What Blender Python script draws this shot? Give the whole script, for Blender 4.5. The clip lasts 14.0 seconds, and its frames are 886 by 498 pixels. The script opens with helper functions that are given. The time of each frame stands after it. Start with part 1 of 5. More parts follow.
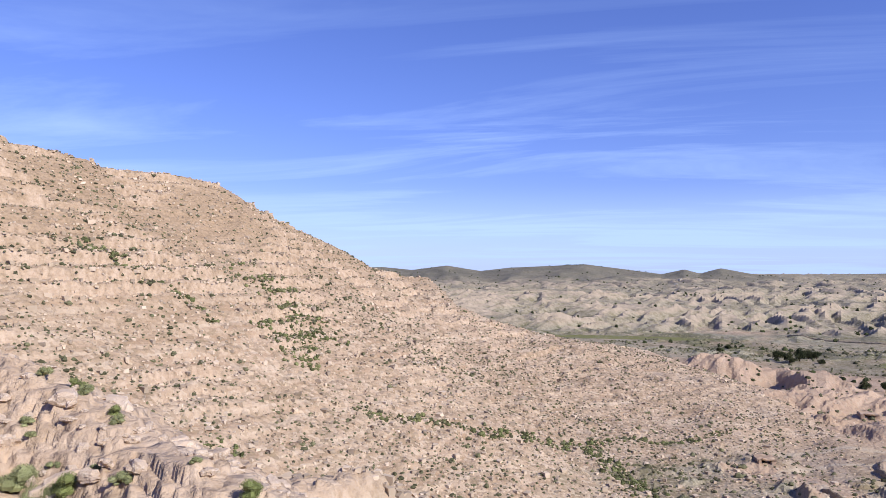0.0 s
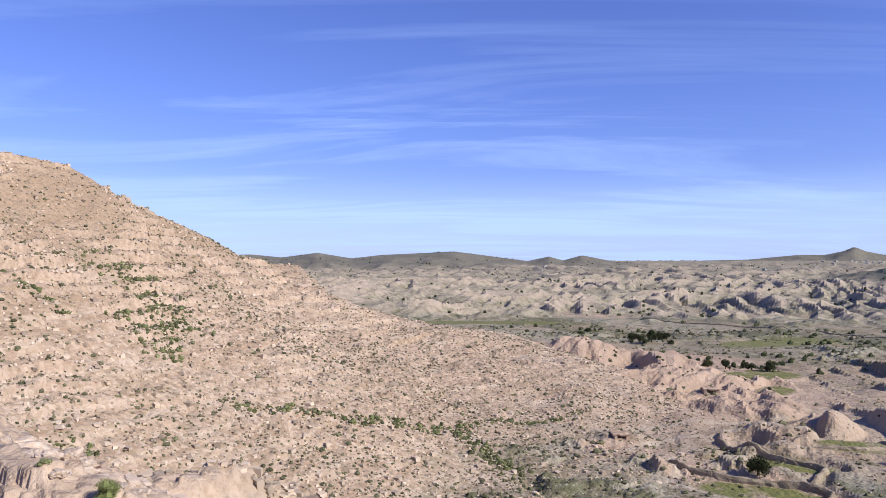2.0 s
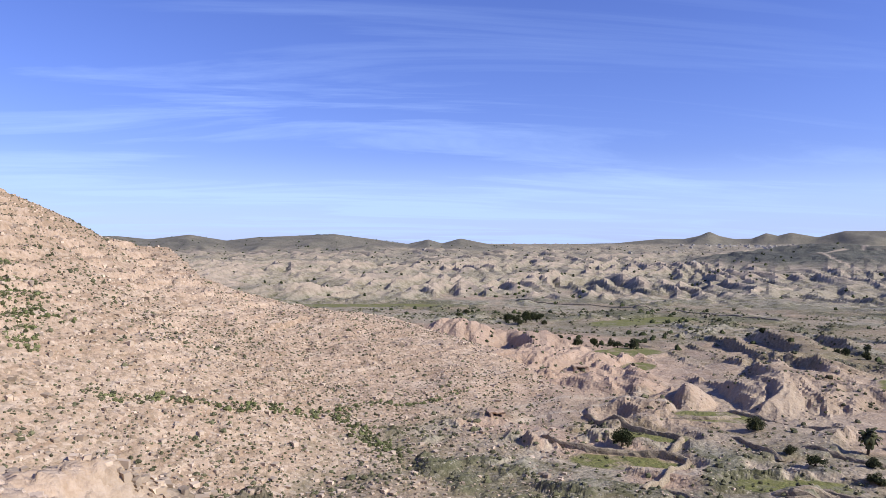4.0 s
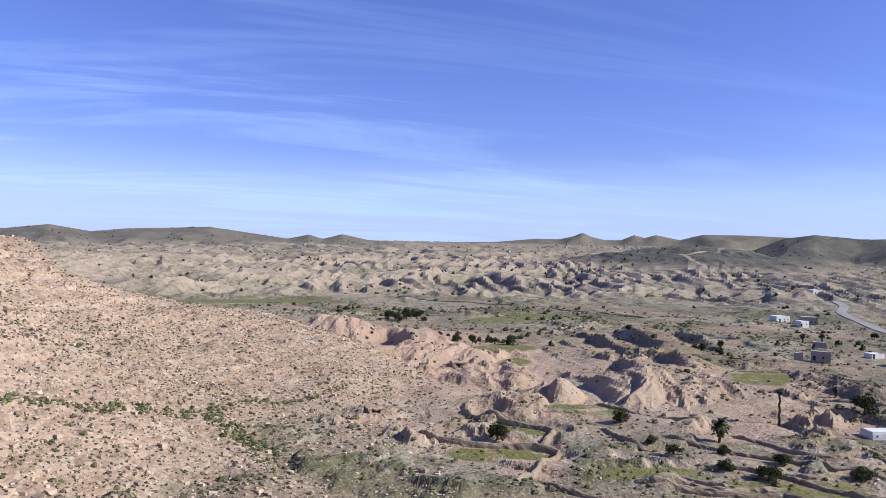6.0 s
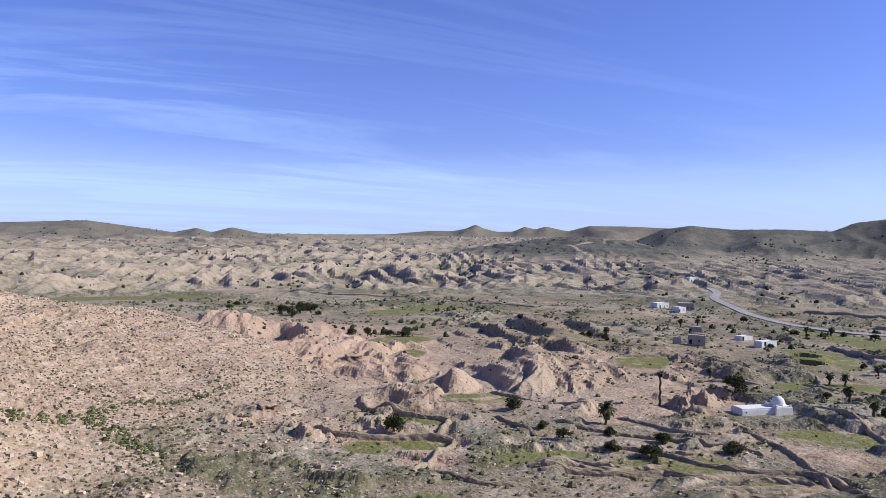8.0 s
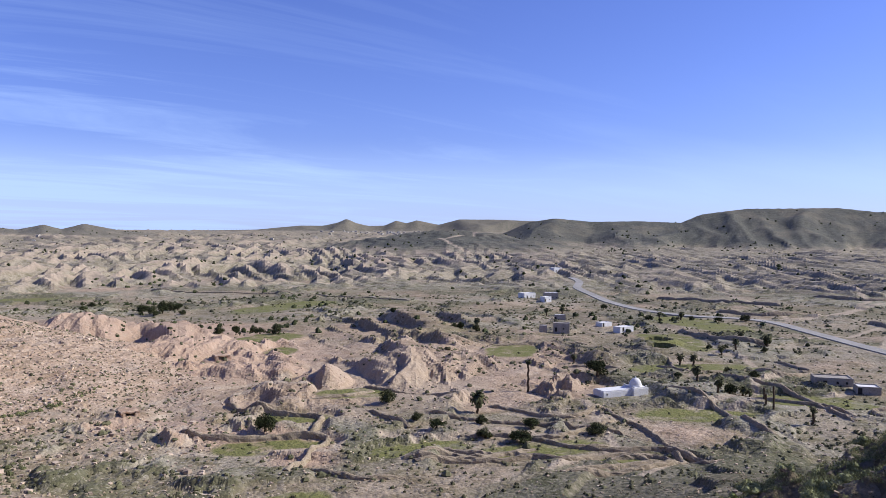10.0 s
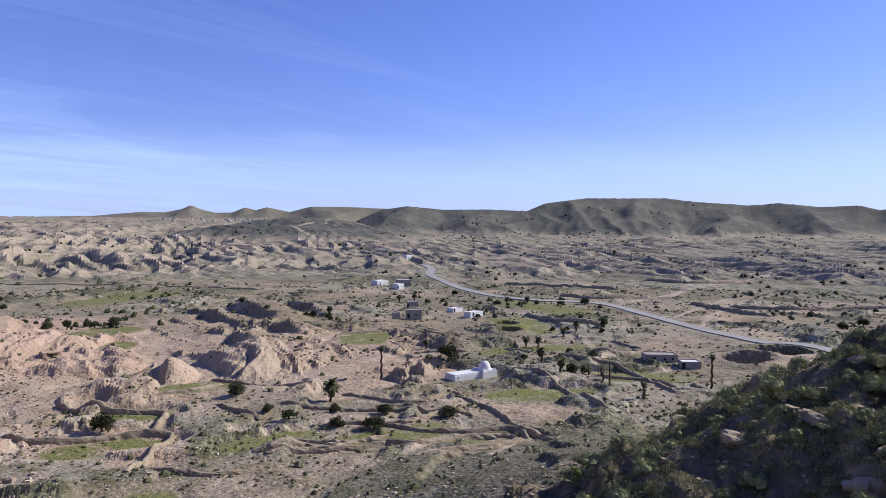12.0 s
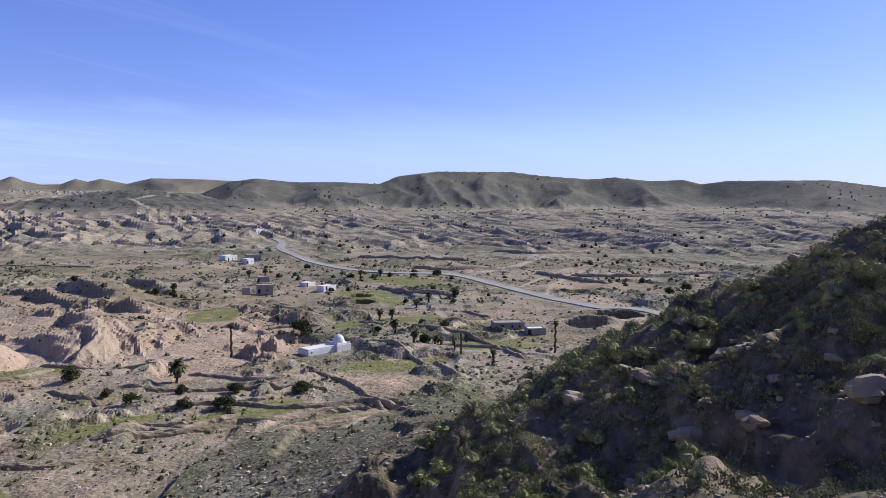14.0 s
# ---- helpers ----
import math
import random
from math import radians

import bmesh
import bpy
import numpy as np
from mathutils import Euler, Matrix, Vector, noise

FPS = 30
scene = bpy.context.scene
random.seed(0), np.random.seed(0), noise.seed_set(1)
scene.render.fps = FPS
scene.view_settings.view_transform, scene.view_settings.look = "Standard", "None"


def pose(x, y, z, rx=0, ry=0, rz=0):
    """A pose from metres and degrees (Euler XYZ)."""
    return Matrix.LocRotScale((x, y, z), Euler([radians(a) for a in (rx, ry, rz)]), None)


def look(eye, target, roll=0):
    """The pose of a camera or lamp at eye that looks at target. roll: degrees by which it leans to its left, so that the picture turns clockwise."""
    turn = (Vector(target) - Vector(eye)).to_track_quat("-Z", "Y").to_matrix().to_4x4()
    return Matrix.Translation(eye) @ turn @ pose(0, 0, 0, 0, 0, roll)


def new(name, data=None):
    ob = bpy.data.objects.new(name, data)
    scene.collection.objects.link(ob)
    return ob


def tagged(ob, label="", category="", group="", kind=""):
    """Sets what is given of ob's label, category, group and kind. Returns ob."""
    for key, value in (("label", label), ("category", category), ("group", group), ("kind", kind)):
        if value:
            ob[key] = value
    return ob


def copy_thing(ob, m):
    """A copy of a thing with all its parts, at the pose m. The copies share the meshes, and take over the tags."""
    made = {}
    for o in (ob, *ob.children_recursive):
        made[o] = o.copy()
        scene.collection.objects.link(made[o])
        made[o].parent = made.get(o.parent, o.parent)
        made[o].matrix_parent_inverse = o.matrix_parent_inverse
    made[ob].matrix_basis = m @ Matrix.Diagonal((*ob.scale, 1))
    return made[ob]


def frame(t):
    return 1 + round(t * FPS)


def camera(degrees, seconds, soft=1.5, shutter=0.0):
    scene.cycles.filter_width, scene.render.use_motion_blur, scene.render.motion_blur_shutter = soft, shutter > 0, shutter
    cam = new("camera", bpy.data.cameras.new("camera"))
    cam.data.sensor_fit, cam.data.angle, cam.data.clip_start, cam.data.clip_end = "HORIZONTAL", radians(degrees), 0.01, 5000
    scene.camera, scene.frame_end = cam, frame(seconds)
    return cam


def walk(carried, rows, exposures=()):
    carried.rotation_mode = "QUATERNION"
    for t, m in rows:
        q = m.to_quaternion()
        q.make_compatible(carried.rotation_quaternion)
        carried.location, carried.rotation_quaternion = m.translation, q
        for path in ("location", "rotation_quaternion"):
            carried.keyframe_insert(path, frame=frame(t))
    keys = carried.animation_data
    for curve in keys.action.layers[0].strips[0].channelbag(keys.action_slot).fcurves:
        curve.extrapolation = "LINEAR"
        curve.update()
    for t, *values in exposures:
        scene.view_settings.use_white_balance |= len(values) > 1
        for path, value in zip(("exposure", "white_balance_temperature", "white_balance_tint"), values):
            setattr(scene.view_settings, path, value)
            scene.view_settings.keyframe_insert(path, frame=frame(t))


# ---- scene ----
cam = camera(61.97, 14.0, soft=0.55)
PATH = [
    (0.0, pose(0, 0, 42, 91.886, -0.052, -2.597)),
    (0.5, pose(0, 0, 42, 91.725, -0.005, -5.456)),
    (1.0, pose(0, 0, 42, 91.456, 0.031, -8.145)),
    (1.5, pose(0, 0, 42, 91.181, 0.083, -10.450)),
    (2.0, pose(0, 0, 42, 90.897, 0.076, -12.552)),
    (2.5, pose(0, 0, 42, 90.382, 0.157, -14.793)),
    (3.0, pose(0, 0, 42, 89.899, 0.152, -17.089)),
    (5.5, pose(0, 0, 42, 89.567, -0.901, -28.863)),
    (6.0, pose(0, 0, 42, 89.407, -1.235, -31.011)),
    (6.5, pose(0, 0, 42, 89.188, -1.457, -33.140)),
    (7.0, pose(0, 0, 42, 89.107, -1.373, -35.190)),
    (7.5, pose(0, 0, 42, 89.053, -1.099, -37.090)),
    (8.0, pose(0, 0, 42, 88.957, -0.856, -39.191)),
    (10.5, pose(0, 0, 42, 88.520, -0.230, -51.626)),
    (11.0, pose(0, 0, 42, 88.418, -0.238, -54.189)),
    (11.5, pose(0, 0, 42, 88.132, -0.295, -57.424)),
    (12.0, pose(0, 0, 42, 87.697, -0.450, -60.525)),
    (12.5, pose(0, 0, 42, 87.405, -0.474, -63.045)),
    (13.0, pose(0, 0, 42, 87.192, -0.534, -65.673)),
    (13.5, pose(0, 0, 42, 86.468, -0.524, -68.883)),
    (14.0, pose(0, 0, 42, 85.694, -0.532, -71.914)),
]
walk(cam, PATH, [(0.0, 0.32), (14.0, 0.25)])

# ---- light: clear spring day, sun from bearing 132 degrees (behind and to the right of the first view) ----
SUN_BEARING, SUN_HEIGHT = 132.0, 35.0
sun_data = bpy.data.lights.new("sun", "SUN")
sun_data.energy, sun_data.angle, sun_data.color = 5.0, radians(0.53), (1.0, 0.965, 0.90)
sun = new("sun", sun_data)
sun_way = Vector((math.sin(radians(SUN_BEARING)) * math.cos(radians(SUN_HEIGHT)),
                  math.cos(radians(SUN_BEARING)) * math.cos(radians(SUN_HEIGHT)), math.sin(radians(SUN_HEIGHT))))
sun.matrix_world = look(sun_way * 300, (0, 0, 0))

world = bpy.data.worlds.new("sky")
scene.world = world
world.use_nodes = True
wn, wl = world.node_tree.nodes, world.node_tree.links
wn.clear()


def sky_world():
    out = wn.new("ShaderNodeOutputWorld")
    back = wn.new("ShaderNodeBackground")
    back.inputs["Strength"].default_value = 0.085
    sky = wn.new("ShaderNodeTexSky")
    sky.sky_type, sky.sun_disc = "NISHITA", False
    sky.sun_elevation, sky.sun_rotation = radians(SUN_HEIGHT), radians(SUN_BEARING)
    sky.altitude, sky.air_density, sky.dust_density, sky.ozone_density = 300, 1.0, 0.4, 2.5
    tint = wn.new("ShaderNodeMix")
    tint.data_type, tint.blend_type = "RGBA", "MULTIPLY"
    tint.inputs[0].default_value = 1.0
    tint.inputs[7].default_value = (0.81, 0.87, 1.60, 1)
    wl.new(sky.outputs[0], tint.inputs[6])
    # cirrus: a thin sheet high up, streaked across the view
    co = wn.new("ShaderNodeTexCoord")
    sep = wn.new("ShaderNodeSeparateXYZ")
    wl.new(co.outputs["Generated"], sep.inputs[0])

    def calc(op, a, b=None, c=None):
        n = wn.new("ShaderNodeMath")
        n.operation = op
        for i, v in enumerate((a, b, c)):
            if v is None:
                continue
            if isinstance(v, (int, float)):
                n.inputs[i].default_value = v
            else:
                wl.new(v, n.inputs[i])
        return n.outputs[0]
    lift = calc("ADD", calc("MAXIMUM", sep.outputs[2], 0.0), 0.085)
    u = calc("DIVIDE", sep.outputs[0], lift)
    v = calc("DIVIDE", sep.outputs[1], lift)
    flat = wn.new("ShaderNodeCombineXYZ")
    wl.new(u, flat.inputs[0]), wl.new(v, flat.inputs[1])
    mp = wn.new("ShaderNodeMapping")
    mp.vector_type = "TEXTURE"
    mp.inputs["Rotation"].default_value = (0, 0, radians(-14))
    mp.inputs["Scale"].default_value = (4.4, 1.25, 1)
    wl.new(flat.outputs[0], mp.inputs[0])
    streak = wn.new("ShaderNodeTexNoise")
    streak.inputs["Scale"].default_value, streak.inputs["Detail"].default_value = 1.3, 7
    streak.inputs["Roughness"].default_value, streak.inputs["Distortion"].default_value = 0.62, 0.9
    wl.new(mp.outputs[0], streak.inputs[0])
    wide = wn.new("ShaderNodeTexNoise")
    wide.inputs["Scale"].default_value, wide.inputs["Detail"].default_value = 0.22, 2
    wl.new(flat.outputs[0], wide.inputs[0])
    ramp = wn.new("ShaderNodeMapRange")
    ramp.inputs[1].default_value, ramp.inputs[2].default_value = 0.48, 0.74
    wl.new(streak.outputs[0], ramp.inputs[0])
    # more cloud to the north than to the east
    side = wn.new("ShaderNodeMapRange")
    side.inputs[1].default_value, side.inputs[2].default_value = 0.25, 0.92
    side.inputs[3].default_value, side.inputs[4].default_value = 0.12, 1.0
    wl.new(calc("SUBTRACT", sep.outputs[1], calc("MULTIPLY", sep.outputs[0], 0.17)), side.inputs[0])
    part_cover = calc("MULTIPLY", calc("MULTIPLY", ramp.outputs[0], side.outputs[0]), calc("MULTIPLY", wide.outputs[0], 1.25))
    # the sheet thins out towards the zenith
    thin = wn.new("ShaderNodeMapRange")
    thin.inputs[1].default_value, thin.inputs[2].default_value = 0.14, 0.34
    thin.inputs[3].default_value, thin.inputs[4].default_value = 1.0, 0.35
    wl.new(sep.outputs[2], thin.inputs[0])
    part_cover = calc("MULTIPLY", part_cover, thin.outputs[0])
    # thin veil low over the horizon
    veil = wn.new("ShaderNodeMapRange")
    veil.inputs[1].default_value, veil.inputs[2].default_value = 0.125, 0.045
    veil.inputs[3].default_value, veil.inputs[4].default_value = 0.0, 0.55
    veil.interpolation_type = "SMOOTHSTEP"
    wl.new(sep.outputs[2], veil.inputs[0])
    haze = calc("MULTIPLY", veil.outputs[0], calc("ADD", calc("MULTIPLY", streak.outputs[0], 0.6), 0.7))
    cover = calc("MINIMUM", calc("ADD", part_cover, haze), 0.8)
    mix = wn.new("ShaderNodeMix")
    mix.data_type = "RGBA"
    mix.inputs[7].default_value = (5.4, 7.5, 12.4, 1)
    wl.new(cover, mix.inputs[0]), wl.new(tint.outputs[2], mix.inputs[6])
    wl.new(mix.outputs[2], back.inputs["Color"])
    wl.new(back.outputs[0], out.inputs["Surface"])


sky_world()

# ---- the lie of the land: heights in metres, the valley floor near 0, the lookout near 40 ----
EYE = 42.0


PERM = np.random.RandomState(7).permutation(256)
PERM = np.concatenate([PERM, PERM]).astype(np.int32)
TURNS = np.arange(256) * (2 * np.pi / 256)
GRAD_X, GRAD_Y = np.cos(TURNS), np.sin(TURNS)


def noise2(x, y, seed=0):
    """Gradient noise, about -1 to 1."""
    x0, y0 = np.floor(x), np.floor(y)
    fx, fy = x - x0, y - y0
    ix, iy = (x0.astype(np.int32) + seed * 17) & 255, (y0.astype(np.int32) + seed * 71) & 255
    u, v = fx * fx * fx * (fx * (fx * 6 - 15) + 10), fy * fy * fy * (fy * (fy * 6 - 15) + 10)
    pa, pb = PERM[ix], PERM[(ix + 1) & 255]

    def dot(p, dy, ax, ay):
        h = PERM[p + ((iy + dy) & 255)]
        return GRAD_X[h] * ax + GRAD_Y[h] * ay
    low = dot(pa, 0, fx, fy) * (1 - u) + dot(pb, 0, fx - 1, fy) * u
    high = dot(pa, 1, fx, fy - 1) * (1 - u) + dot(pb, 1, fx - 1, fy - 1) * u
    return (low + (high - low) * v) * 1.5


def fbm(x, y, size, octaves=4, seed=0, rough=0.5):
    total, amp, norm = 0, 1.0, 0
    for k in range(octaves):
        total, norm = total + amp * noise2(x / size, y / size, seed + k), norm + amp
        amp, size = amp * rough, size * 0.49
    return total / norm


def ridged(x, y, size, octaves=4, seed=0, rough=0.5):
    """0 in the gullies to 1 on the crests."""
    total, amp, norm = 0, 1.0, 0
    for k in range(octaves):
        total, norm = total + amp * (1 - np.abs(noise2(x / size, y / size, seed + k)) * 1.6), norm + amp
        amp, size = amp * rough, size * 0.47
    return total / norm


def fins(t):
    """Sharp crests and sharp gullies in turn: 0 to 1."""
    return np.abs(2 * (t - np.floor(t)) - 1)


def scarps(t, steep=0.3):
    """Ridges with a steep western and a long eastern side: 0 to 1."""
    f = t - np.floor(t)
    return np.minimum(f / steep, (1 - f) / (1 - steep))


def smooth(a, b, x):
    t = np.clip((x - a) / (b - a), 0, 1)
    return t * t * (3 - 2 * t)


def line_near(x, y, pts):
    """Distance to a polyline, and its third coordinate there."""
    best, val = np.full(np.shape(x), 1e9), np.zeros(np.shape(x))
    for a, b in zip(pts[:-1], pts[1:]):
        dx, dy = b[0] - a[0], b[1] - a[1]
        t = np.clip(((x - a[0]) * dx + (y - a[1]) * dy) / (dx * dx + dy * dy), 0, 1)
        d = np.hypot(x - a[0] - t * dx, y - a[1] - t * dy)
        near = d < best
        best = np.where(near, d, best)
        if len(a) > 2:
            val = np.where(near, a[2] + t * (b[2] - a[2]), val)
    return best, val


def steps(z, height, sharp):
    """Terraces: flat benches with short banks between them."""
    k = np.floor(z / height)
    f = z / height - k
    return (k + smooth(0.5 - sharp, 0.5 + sharp, f)) * height


# crest of the big bare hill, from its shoulder in the west down to its foot in the valley
CREST = [(-260, -40, 96), (-170, 90, 84), (-95, 176, 73.7), (-79, 200, 70.2), (-66, 214, 70.0), (-58, 222, 69.0), (-41, 239, 58.5), (-23, 249, 50.0),
         (-12, 255, 43.4), (-2, 258, 41.0), (7, 261.5, 40.6), (8.6, 262, 34.6), (14, 263, 31.8), (36, 266, 23.0), (58, 266, 14.0), (90, 264, 1), (110, 258, -3)]
FOOT = [(30, 262, 23.0), (55, 250, 18.0), (67, 235, 13.4), (79, 217, 9.6), (90, 200, 5.5), (104, 182, 1.0)]  # its low spur into the valley
SPUR_WEST = [(-14, 0, 41.5), (-25, 22, 39.0), (-26, 42, 38.2)]
SPUR_LOW = [(-20.8, 38.8, 37.5), (-18.6, 37.7, 37.1), (-15.8, 35.7, 36.2), (-12.1, 32.8, 35.0), (-8.8, 29.7, 34.6), (-6.0, 27.3, 34.2), (-3.5, 25, 33.0), (3, 22, 28)]
RIDGE_EAST = [(20, -46, 50), (48, -28, 45), (58, -14, 40.2), (61, -5, 36.0), (69, 4, 30.0), (78, 12, 23.0), (88, 21, 11.5), (97, 30, 1), (104, 38, -6)]
RIB_NEAR = [(4, -3, 40.2), (15.6, -3.6, 37.0), (21.9, -1.9, 34.0), (28, 1, 30.7), (34, 5, 26.0)]
ROAD = [(520, 312), (495, 290), (455, 268), (424, 240), (386, 203), (361, 170), (354, 141), (359, 124), (354, 106), (329, 83), (302, 59), (286, 43), (262, 10), (245, -40)]
TRACKS = [[(215, 45), (196, 50), (176, 62), (150, 78), (138, 100)], [(232, 62), (206, 66), (188, 60), (170, 70)], [(81, 142), (76, 131), (72, 128), (78, 118), (90, 104), (98, 112)],
          [(75, 150), (92, 160), (112, 158), (122, 146)], [(84, 168), (104, 172), (128, 168)], [(366, 131), (372, 110), (420, 90), (500, 95), (600, 130)],
          [(420, 60), (380, 66), (330, 70), (300, 90)], [(640, 480), (540, 470), (420, 440), (330, 430)], [(106, 108), (112, 96), (124, 92), (130, 78)],
          [(280, 120), (260, 100), (250, 84), (236, 76), (222, 84)], [(120, 60), (135, 72), (150, 84), (160, 92)], [(700, 560), (790, 690), (880, 700), (1000, 780)],
          [(506.1, 185.2), (404.3, 116.7), (366.6, 102.5)], [(295.0, 52.4), (338.8, 57.1), (375.9, 55.1), (418.5, 51.2), (453.8, 39.7)], [(96.5, 92.6), (110.2, 101.8), (119.1, 104.3)], [(108.3, 68.7), (117.7, 69.6), (126.2, 67.1)], [(366.3, 103.0), (421.4, 94.7), (490.4, 84.4), (611.5, 53.7)], [(112.4, 53.4), (130.6, 55.1), (142.7, 65.2)]]
FIELDS = [  # grassy plots: x, y, half length, half width, turn, level
    (86, 118.5, 12, 5.2, -40, -0.4), (101, 130, 8.5, 4.5, -40, 0.6), (126, 138, 10, 6, -30, 0.9), (166, 66, 15, 6.5, -55, -0.2), (126, 60, 10, 3.4, -60, -0.3),
    (172, 240, 19, 11, 20, -0.5), (159, 213, 9, 6, 40, -0.8), (104, 96, 11, 4, -25, -0.2), (118, 78, 14, 5, -30, 0.1), (210, 150, 16, 9, 30, 0.4), (196, 50, 16, 7, -60, 0.2),
    (214, 96, 12, 6, -30, 0.3), (228, 84, 12, 6, -50, 0.2), (66, 92, 12, 5, -20, 0.0), (268, 116, 24, 12, 40, 0.3), (330, 130, 32, 14, 60, 0.2), (250, 330, 40, 14, 10, 0.0), (140, 480, 60, 14, -20, 0)]
PITS = [(216, 116, 4.2, 4.5), (252, 21, 9.0, 5.5), (235, 29, 7.0, 5.0), (262, 120, 5, 3), (248, 112, 5, 3)]
# bare bluffs: x, y, half length, half depth, turn, height, how far in the flat top reaches
MOUNDS = [(126, 291, 40, 20, -24, 8.0, 0.0), (92, 302, 40, 18, -14, 5.2, 0.0), (149, 266, 16, 17, 0, 4.6, 0.1), (117, 231, 44, 16, -23, 3.6, 0.55), (148, 220, 14, 12, -30, 2.2, 0.3),
          (129, 180, 24, 12, -35, 2.2, 0.5), (133.5, 157, 11, 10, 0, 3.4, 0.5), (172, 113, 9, 6, -35, 1.4, 0.3)]
UPLAND = [(168, 164), (184, 186), (206, 216), (232, 224)]  # raised land that the washes cut into
# washes: their floors, as x, y and depth; the eastern banks are steep
WASHES = [[(134, 138, 0.5), (139, 147, 2.5), (146, 160, 3.8), (151, 176, 4.0), (158, 192, 4.5), (168, 204, 4.5), (184, 212, 3.0), (204, 214, 1.0)],
          [(164, 178, 1.0), (169, 190, 6.0), (173, 202, 6.0), (178, 214, 5.0)], [(174, 174, 1.0), (181, 190, 5.2), (187, 204, 5.0), (190, 214, 3.0)],
          [(176, 212, 4.0), (183, 228, 6.0), (187, 246, 5.0), (190, 262, 2.0)], [(190, 212, 3.0), (198, 228, 6.0), (203, 244, 5.0), (206, 258, 2.0)],
          [(204, 210, 2.0), (212, 226, 5.6), (219, 244, 5.0), (224, 258, 2.0)], [(222, 208, 1.5), (231, 226, 5.0), (238, 244, 4.5), (244, 262, 2.0)],
          [(136, 248, 3.0), (136, 262, 5.5), (139, 276, 4.5), (143, 286, 1.0)], [(190, 166, 0.5), (200, 178, 3.4), (206, 192, 3.0)], [(244, 200, 1.0), (254, 216, 3.6), (262, 236, 3.4), (266, 252, 1.0)],
          [(268, 196, 1.0), (280, 216, 3.4), (286, 236, 2.4)], [(166, 118, 1.0), (171, 126, 3.6), (175, 134, 3.0), (178, 142, 1.0)], [(178, 112, 1.0), (183, 120, 3.8), (188, 129, 3.0), (192, 138, 1.0)],
          [(150, 104, 1.0), (154, 111, 3.0), (158, 118, 1.5)], [(196, 108, 0.5), (201, 116, 2.6), (206, 126, 2.0)]]
PADS = [(172, 90, 9, 0.0), (229, 50, 9, 0.5), (273, 167, 5, 0.6), (295, 156, 9, 0.5), (396, 262, 16, 0.6)]  # level ground under buildings
BANKS = [(78.2, 159.5, 9, 1.5), (130.5, 205.3, 9, 1.7)]  # mounds over the cave dwellings
# skylines, as bearing and height above the lookout's level in degrees
HILLS_NORTH = ((-40, -8, -2.0, 0.2, 2.9, 5.5, 7.7, 13.5, 16.2, 19.1, 20.7, 21.8, 23.2, 25.7, 29, 33),
               (0.3, 0.4, 0.48, 0.26, 0.61, 0.18, 0.44, 0.70, 0.35, -0.05, 0.31, 0.0, 0.39, -0.1, -0.4, -0.7))
HILLS_FAR = ((28, 35, 38.2, 39.9, 41.0, 41.7, 42.4, 43.4, 44.6, 45.5, 46.3, 47.1, 48.8, 50.4, 52.8, 55.8, 60),
             (-0.1, 0.05, 0.37, 0.37, 0.60, 0.92, 0.6, 0.37, 0.40, 0.80, 0.61, 0.84, 0.50, 0.91, 0.92, 0.82, 0.7))
HILLS_EAST = ((51, 53.5, 55.8, 57.7, 60.6, 64, 67.0, 68.4, 71.5, 77.3, 79.5, 83.0, 85.0, 87.5, 89.9, 91.1, 93.0, 99.5, 102.8, 120),
              (-0.9, -0.3, 0.7, 1.0, 0.75, 0.80, 0.68, 1.30, 1.70, 1.70, 1.42, 1.18, 1.34, 1.06, 1.19, 0.88, 1.11, 1.16, 0.7, 0.8))


def far_range(b, d, crest, sky, width, seed, wide=0.42):
    """A range of hills round the lookout at the distance crest, cut by spurs and ravines."""
    s = np.clip((crest - d) / width, 0, 1)
    bent = b + 2.6 * s * fbm(np.radians(b) * crest, d, width * 0.5, 2, seed + 7)
    top = EYE + crest * np.tan(np.radians(np.interp(bent, sky[0], sky[1])))
    arc = np.radians(b) * crest
    s = (crest - d) / width
    rise = np.where(s > 0, np.clip(1 - s, 0, 1) ** 1.75, np.clip(1 + s * 0.45, 0, 1))
    spur = ridged(arc + 0.12 * width * fbm(arc, d, width * 0.4, 3, seed + 3), d * 0.30, width * wide, 3, seed, 0.36)
    cut = (spur - 0.70) * 4 * rise * (1 - rise) * (top - 15) * 0.58
    return np.where(rise > 0, (top - 10) * rise + 10 * rise + cut, -50)


